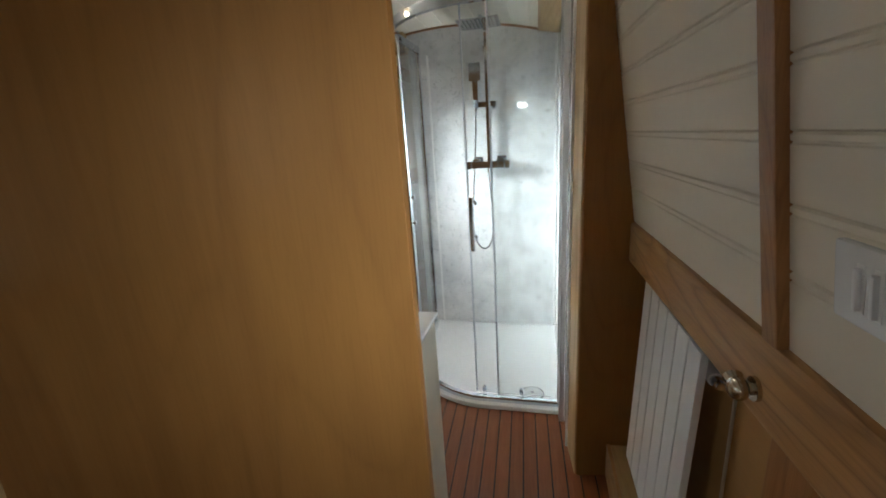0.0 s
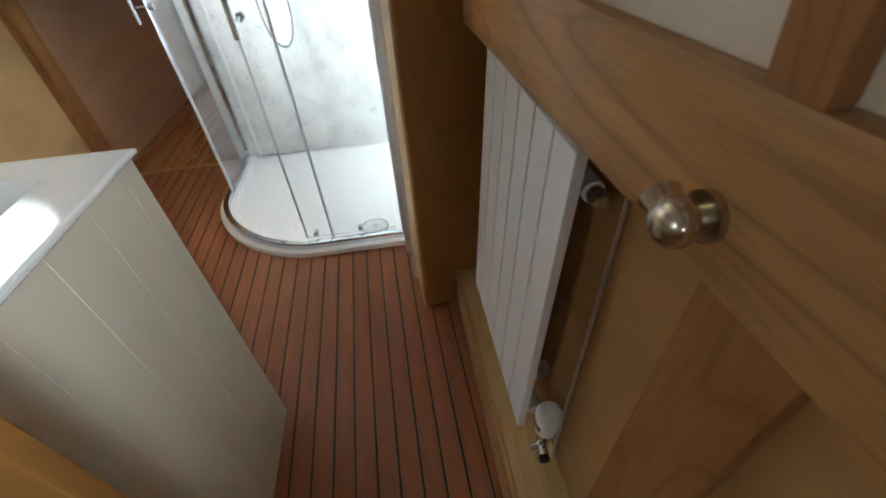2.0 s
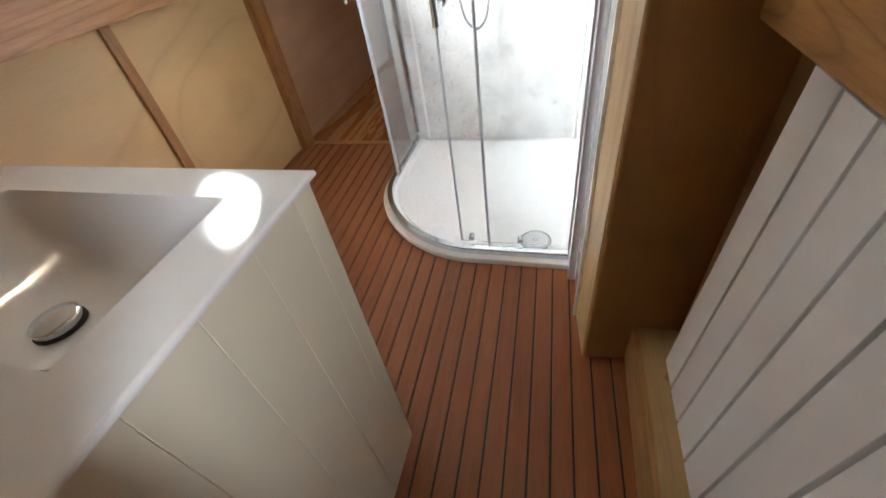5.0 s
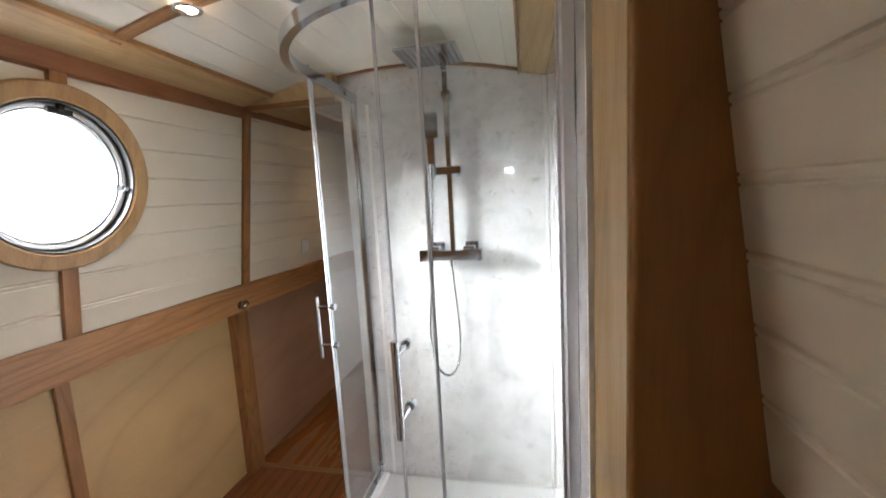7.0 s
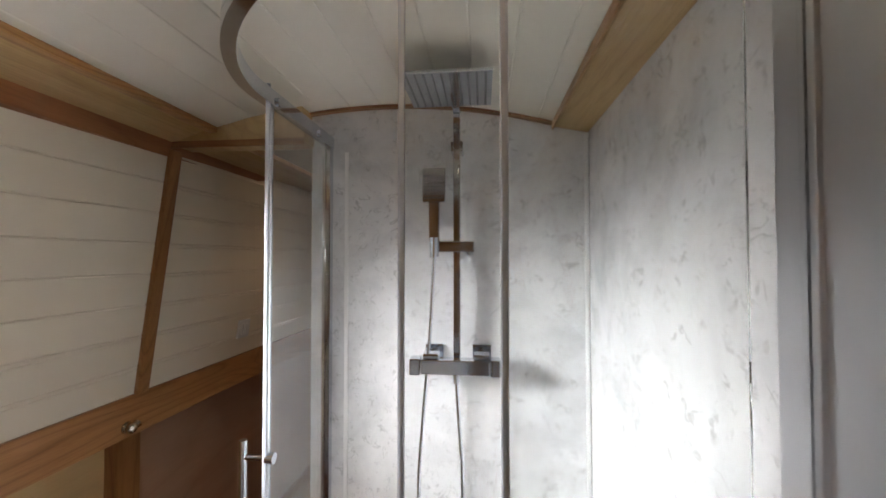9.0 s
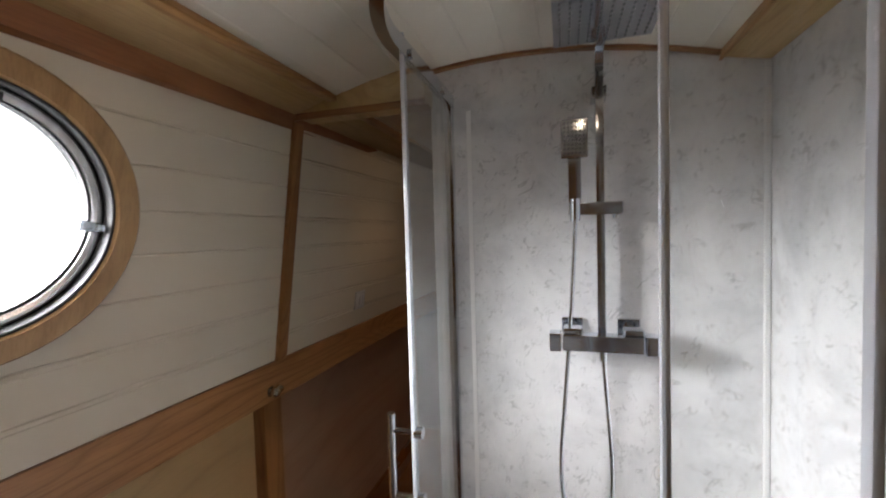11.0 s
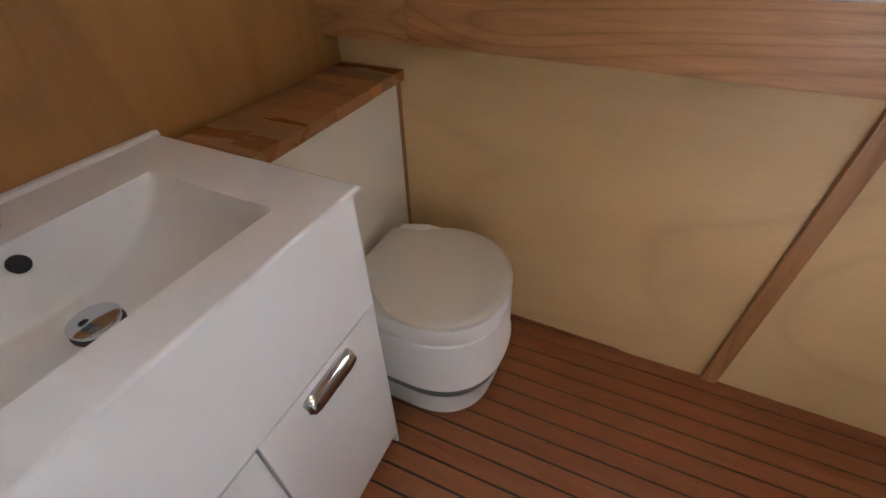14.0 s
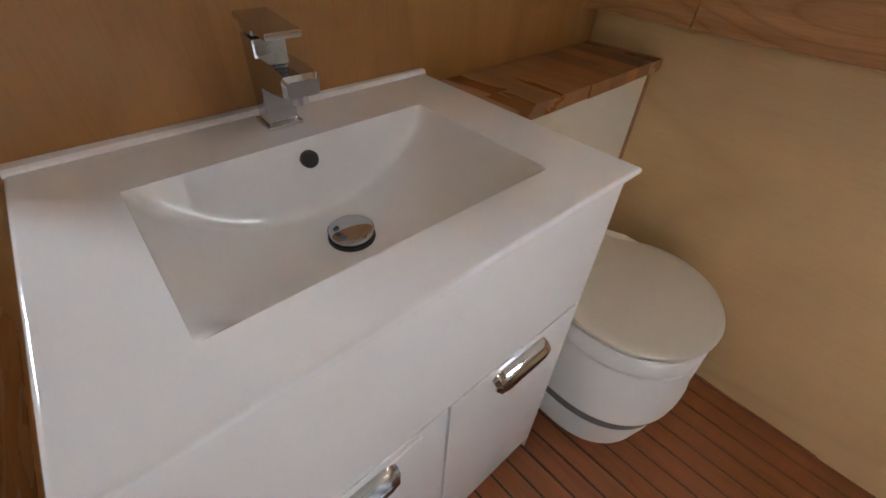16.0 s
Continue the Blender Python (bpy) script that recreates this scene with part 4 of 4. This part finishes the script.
shelf = base("wooden_shelf", (0.53, 2.3, 0.80), "oiled block-wood shelf top of mixed brown staves", "shelf")
rs = random.Random(4)
x = LOW_L + 0.002
while x < SHX1 - 0.005:
    x1 = min(x + rs.choice((0.050, 0.062, 0.080, 0.105)), SHX1)
    if SHX1 - x1 < 0.03:
        x1 = SHX1
    cuts = [BULK_Y1 + 0.014, SHY1 + rs.uniform(-0.002, 0.001)]
    if rs.random() < 0.4:
        cuts.insert(1, rs.uniform(2.27, 2.34))
    for y0, y1 in zip(cuts, cuts[1:]):
        slab("stave", (x + 0.0001, y0 + 0.0001, 0.7975), (x1 - 0.0001, y1 - 0.0001, 0.826 + rs.uniform(-0.0004, 0.0004)), BLOCK, shelf, 0.001)
    x = x1

# ---- portable toilet ----
toilet = base("portable_toilet", (0.52, 2.64, 0), "white portable toilet with a closed stone-coloured lid", "toilet")
TCX, TCY = 0.562, 2.628


def toilet_line(k, dx=0.0):
    """Plan outline: flat at the back, rounded in front."""
    pts = []
    for i in range(49):
        a = math.pi * i / 48
        e = 0.86
        pts.append((TCX + k * 0.195 * math.copysign(abs(math.cos(a)) ** e, math.cos(a)), TCY + k * 0.205 * math.sin(a) ** e + 0.0))
    back = TCY - k * 0.205
    pts += [(TCX - k * 0.195, TCY - k * 0.12), (TCX - k * 0.165, back + 0.01), (TCX - k * 0.12, back), (TCX + k * 0.12, back), (TCX + k * 0.165, back + 0.01), (TCX + k * 0.195, TCY - k * 0.12)]
    return pts


def stack(rows):
    bm = bmesh.new()
    sweep(bm, [[(x, y, z) for x, y in toilet_line(k)] for k, z in rows])
    return bm


part("waste_tank", stack([(0.86, 0.0), (0.91, 0.008), (0.965, 0.070), (1.0, 0.126), (0.985, 0.1295)]), PLASTIC, toilet)
part("seam_band", stack([(0.985, 0.130), (1.014, 0.133), (1.018, 0.166), (0.99, 0.170)]), BAND, toilet, "grey seam band")
part("flush_tank", stack([(1.0, 0.1705), (1.060, 0.174), (1.066, 0.192), (1.036, 0.206), (1.022, 0.28), (1.005, 0.350), (0.98, 0.353)]), PLASTIC, toilet)
part("seat", stack([(0.978, 0.3535), (0.995, 0.358), (0.998, 0.395), (0.975, 0.404)]), PLASTIC, toilet)


def lid_line(k):
    pts = []
    for i in range(41):
        a = math.pi * (-0.12 + 1.24 * i / 40)
        pts.append((TCX + k * 0.192 * math.cos(a), TCY + 0.02 + k * 0.188 * math.sin(a)))
    pts += [(TCX - k * 0.135, TCY - 0.115), (TCX - k * 0.115, TCY - 0.195), (TCX + k * 0.115, TCY - 0.195), (TCX + k * 0.135, TCY - 0.115)]
    return pts


bm = bmesh.new()
sweep(bm, [[(x, y, z) for x, y in lid_line(k)] for k, z in ((0.985, 0.4055), (1.0, 0.410), (1.0, 0.417), (0.985, 0.4215), (0.90, 0.4240), (0.5, 0.4260))])
part("lid", bm, LID, toilet, "closed stone-coloured lid", 50)
slab("side_latch", (TCX - 0.216, TCY + 0.03, 0.340), (TCX - 0.188, TCY + 0.09, 0.375), PLASTIC, toilet, 0.005)

# ---- radiator ----
radiator = base("radiator", (2.08, 2.6, 0.2), "white flat-bar vertical radiator under the oak rail", "radiator")
TILT = Matrix.Translation((2.082, 0, 0.55)) @ Matrix.Rotation(radians(2.0), 4, "Y")
RY0, RY1, RZ0, RZ1 = 2.362, 2.812, -0.295, 0.352
pitch = (RY1 - RY0) / 6
for i in range(6):
    bm = bmesh.new()
    box(bm, (-0.012, RY0 + i * pitch + 0.0034, RZ0), (0.004, RY0 + (i + 1) * pitch - 0.0034, RZ1), 0.0025, TILT)
    part("bar", bm, RAD_WHITE, radiator)
for z in (RZ0 + 0.045, RZ1 - 0.06):
    bm = bmesh.new()
    tube(bm, TILT @ Vector((0.0255, RY0 + 0.012, z)), TILT @ Vector((0.0255, RY1 - 0.012, z)), 0.0150, 18)
    part("manifold", bm, RAD_WHITE, radiator)
for y in (RY0 + 0.09, RY1 - 0.09):
    slab("wall_bracket", (2.10, y - 0.012, 0.30), (LOW_R - 0.0005, y + 0.012, 0.34), RAD_WHITE, radiator, 0.002)
bm = bmesh.new()
VLV = Vector((2.108, 2.335, 0.282))
tube(bm, VLV + Vector((0, 0.0, -0.02)), VLV + Vector((0, 0.04, -0.02)), 0.009, 16)
tube(bm, VLV + Vector((0, 0, -0.045)), VLV + Vector((0, 0, 0.005)), 0.013, 16)
tube(bm, VLV + Vector((-0.004, -0.024, -0.062)), VLV + Vector((0.002, 0.016, -0.058)), 0.0105, 14)
tube(bm, VLV + Vector((-0.028, -0.002, -0.066)), VLV + Vector((0, 0, -0.060)), 0.0065, 12)
body_v = part("valve_body", bm, CHROME, radiator)
bm = bmesh.new()
tube(bm, VLV + Vector((-0.005, -0.036, -0.063)), VLV + Vector((-0.004, -0.024, -0.062)), 0.0115, 14)
part("cap", bm, BLACK, body_v, "black valve cap")
bm = bmesh.new()
loops = []
for r, z in ((0.017, 0.006), (0.021, 0.010), (0.0225, 0.045), (0.0255, 0.055), (0.0255, 0.074), (0.020, 0.086), (0.009, 0.091)):
    loops.append([VLV + Vector((r * math.cos(2 * math.pi * i / 24) , r * math.sin(2 * math.pi * i / 24), z)) for i in range(24)])
sweep(bm, loops)
tilt_v = part("thermostat_head", bm, PLASTIC, radiator, "white ribbed thermostatic head")
bm = bmesh.new()
for i in range(-3, 4):
    box(bm, VLV + Vector((-0.0245, i * 0.004 - 0.001, 0.030)), VLV + Vector((-0.018, i * 0.004 + 0.001, 0.044)))
part("mark", bm, GREY, tilt_v)
bm = bmesh.new()
tube(bm, VLV + Vector((0, 0, -0.137)), VLV + Vector((0, 0, -0.045)), 0.0078, 16)
part("pipe", bm, CHROME, radiator)
# thin pale upright line behind the radiator's near end
bm = bmesh.new()
tube(bm, (2.138, RY0 - 0.030, 0.147), (2.138, RY0 - 0.030, 0.905), 0.0032, 12)
part("riser_pipe", bm, SATIN, radiator)
bm = bmesh.new()
tube(bm, TILT @ Vector((0.026, RY0 - 0.006, RZ1 - 0.06)), TILT @ Vector((0.026, RY0 + 0.014, RZ1 - 0.06)), 0.012, 16)
tube(bm, TILT @ Vector((0.026, RY0 - 0.014, RZ1 - 0.06)), TILT @ Vector((0.026, RY0 - 0.004, RZ1 - 0.06)), 0.009, 8)
part("bleed_valve", bm, CHROME, radiator)
bm = bmesh.new()
tube(bm, (2.092, RY1 + 0.018, 0.146), (2.092, RY1 + 0.018, 0.22), 0.0075, 16)
tube(bm, (2.092, RY1 - 0.01, 0.236), (2.092, RY1 + 0.02, 0.236), 0.009, 16)
tube(bm, (2.092, RY1 + 0.018, 0.215), (2.092, RY1 + 0.018, 0.262), 0.013, 16)
part("lockshield", bm, CHROME, radiator)


# ---- small fittings ----
def rail_knob(x, y, z, into):
    k = base("latch_knob", (x, y, z), "worn nickel ball catch on the oak rail", "catch", "rail catches")
    bm = bmesh.new()
    tube(bm, (x - into * 0.0, y, z), (x + into * 0.006, y, z), 0.019, 24)
    part("rose", bm, NICKEL, k)
    bm = bmesh.new()
    tube(bm, (x + into * 0.006, y, z), (x + into * 0.026, y, z), 0.0095, 18)
    part("stem", bm, NICKEL, k)
    bm = bmesh.new()
    ball(bm, (x + into * 0.026, y - 0.002, z), 0.0185, (0.85, 1, 1))
    tube(bm, (x + into * 0.024, y + 0.008, z + 0.002), (x + into * 0.024, y + 0.022, z + 0.006), 0.0125, 18, 0.015)
    part("knob", bm, NICKEL, k)


rail_knob(RAIL_R + 0.0210, 2.172, 0.956, -1)
rail_knob(RAIL_L, 4.165, 0.945, 1)


def switch_plate(name, m, u, v, size, wide, label, category, marks):
    pl = base(name, m @ Vector((u, v, 0)), label, category)
    bm = bmesh.new()
    box(bm, (u - wide / 2, v - size / 2, -0.004), (u + wide / 2, v + size / 2, 0.008), 0.004, m)
    part("plate", bm, WHITE_GLOSS, pl)
    for du in marks:
        bm = bmesh.new()
        box(bm, (u + du - 0.0055, v - size * 0.30, 0.007), (u + du + 0.0055, v + size * 0.30, 0.0090), 0.0008, m)
        part("rocker", bm, PLASTIC, pl)
        bm = bmesh.new()
        box(bm, (u + du - 0.0025, v - size * 0.26, 0.0090), (u + du + 0.0025, v + size * 0.26, 0.0150), 0.0014, m)
        part("toggle", bm, RAD_WHITE, pl)


switch_plate("light_switch", RIGHT, 1.974, 0.146, 0.088, 0.136, "white double light switch on the cream boarding", "light switch", (0.007, 0.029))
switch_plate("wall_socket", LEFT, 4.765, 0.125, 0.086, 0.086, "white double switch plate above the oak rail", "light switch", (-0.014, 0.014))

# dark cabinet glimpsed in the next cabin
cab = base("dark_cabinet", (0.45, 6.15, 0), "dark stained wooden cabinet in the next cabin", "cabinet")
slab("carcase", (LOW_L + 0.012, 5.85, 0.001), (0.62, 6.45, 0.86), DARK_WOOD, cab, 0.004)
slab("worktop", (LOW_L + 0.012, 5.83, 0.861), (0.64, 6.47, 0.885), DARK_WOOD, cab, 0.004)

# ---- pieces: deck strips, floorboards, wall boards ----
PITCH = 0.0571
bm = bmesh.new()
box(bm, (-PITCH / 2 + 0.003, BULK_Y0 - 2.52, -0.0055), (PITCH / 2 - 0.003, 4.262 - 2.52, 0.0), 0.0012)
strip = mesh_of("deck_strip", bm, TEAK, 0)
for i in range(-28, 5):
    ob = new("deck_strip", strip)
    ob.parent = FLOOR
    ob.location = (1.830 + (i + 0.5) * PITCH, 2.52, 0)
    ob.rotation_euler = (0, 0, radians(1.7))
tagged(slab("threshold", (LOW_L + 0.002, 4.264, -0.0055), (0.953, 4.302, 0.002), OAK_X, None, 0.001), "flat oak threshold strip between deck and floorboards", "threshold", kind="structure")
bm = bmesh.new()
box(bm, (-0.0595, 4.304, -0.0055), (0.0595, Y_N - 0.002, -0.001), 0.001)
far = mesh_of("floorboard", bm, FAR_FLOOR, 0)
bm = bmesh.new()
box(bm, (-0.0595, Y_S + 0.002, -0.0055), (0.0595, BULK_Y0 - 0.002, -0.001), 0.001)
near = mesh_of("floorboard", bm, FAR_FLOOR, 0)
for me in (far, near):
    for i in range(16):
        ob = new("floorboard", me)
        ob.parent = FLOOR
        ob.location = (0.328 + i * 0.120, 0, 0)


def wall_boards(m, wall, rows, spans, hole):
    for v0, v1 in zip(rows, rows[1:]):
        for u0, u1 in spans:
            polys = board_poly(u0, u1, v0, v1, 0.250) if hole and u0 < PORT_Y < u1 else [[(u0, v0), (u1, v0), (u1, v1), (u0, v1)]]
            for poly in polys:
                bm = bmesh.new()
                if len(poly) == 4:
                    prof = [(v0, -0.0118), (v0, -0.004), (v0 + 0.003, 0.0), (v1 - 0.0150, 0.0), (v1 - 0.0130, -0.0028), (v1 - 0.0112, -0.0028), (v1 - 0.0092, 0.0), (v1 - 0.003, 0.0), (v1, -0.004), (v1, -0.0118)]
                    sweep(bm, [[m @ Vector((u, v, w)) for v, w in prof] for u in (u0 + 0.0003, u1 - 0.0003)])
                    part("board", bm, CREAM, wall, "", 0)
                    continue
                low, mid = [], []
                for u, v in poly:
                    low.append((u, v))
                    mid.append((u, min(max(v, v0 + 0.0035), v1 - 0.0035)))
                sweep(bm, [[m @ Vector((u, v, w)) for u, v in lp] for lp, w in ((low, -0.0118), (low, -0.004), (mid, 0.0))])
                part("board", bm, CREAM, wall, "", 0)


rows_l = [0.0, 0.096] + [0.096 + 0.1035 * i for i in range(1, 8)]
rows_r = [0.0, 0.118] + [0.118 + 0.090 * i for i in range(1, 9)]
wall_boards(LEFT, WALL_L, rows_l, ((BULK_Y1 + 0.002, 4.219), (4.219, Y_N - 0.01)), True)
for k, (v0, v1) in enumerate(zip(rows_l, rows_l[1:])):
    spans = ((Y_S + 0.01, WIN[0]), (WIN[1], 2.165)) if v1 > WIN[2] and v0 < WIN[3] else ((Y_S + 0.01, 2.165),)
    wall_boards(LEFT, WALL_L, [v0, v1], spans, False)
for name, w, m in (("window_2", WIN, LEFT), ("window_3", WIN_R, RIGHT)):
    bm = bmesh.new()
    for u0, u1, v0, v1 in ((w[0] - 0.04, w[0] + 0.01, w[2] - 0.04, w[3] + 0.04), (w[1] - 0.01, w[1] + 0.04, w[2] - 0.04, w[3] + 0.04), (w[0] + 0.01, w[1] - 0.01, w[2] - 0.04, w[2] + 0.01), (w[0] + 0.01, w[1] - 0.01, w[3] - 0.01, w[3] + 0.04)):
        box(bm, (u0, v0, -0.008), (u1, v1, 0.02), 0.004, m)
    tagged(part(name, bm, OAK_Z), "oak trim round the aft cabin's unseen side window", "window", kind="structure")
for v0, v1 in zip(rows_r, rows_r[1:]):
    spans = ((1.075, WIN_R[0]), (WIN_R[1], 2.156)) if v1 > WIN_R[2] and v0 < WIN_R[3] else ((1.075, 2.156),)
    wall_boards(RIGHT, WALL_R, [v0, v1], ((Y_S + 0.01, 1.075),) + spans + ((2.156, PIL_Y0 - 0.002),), False)
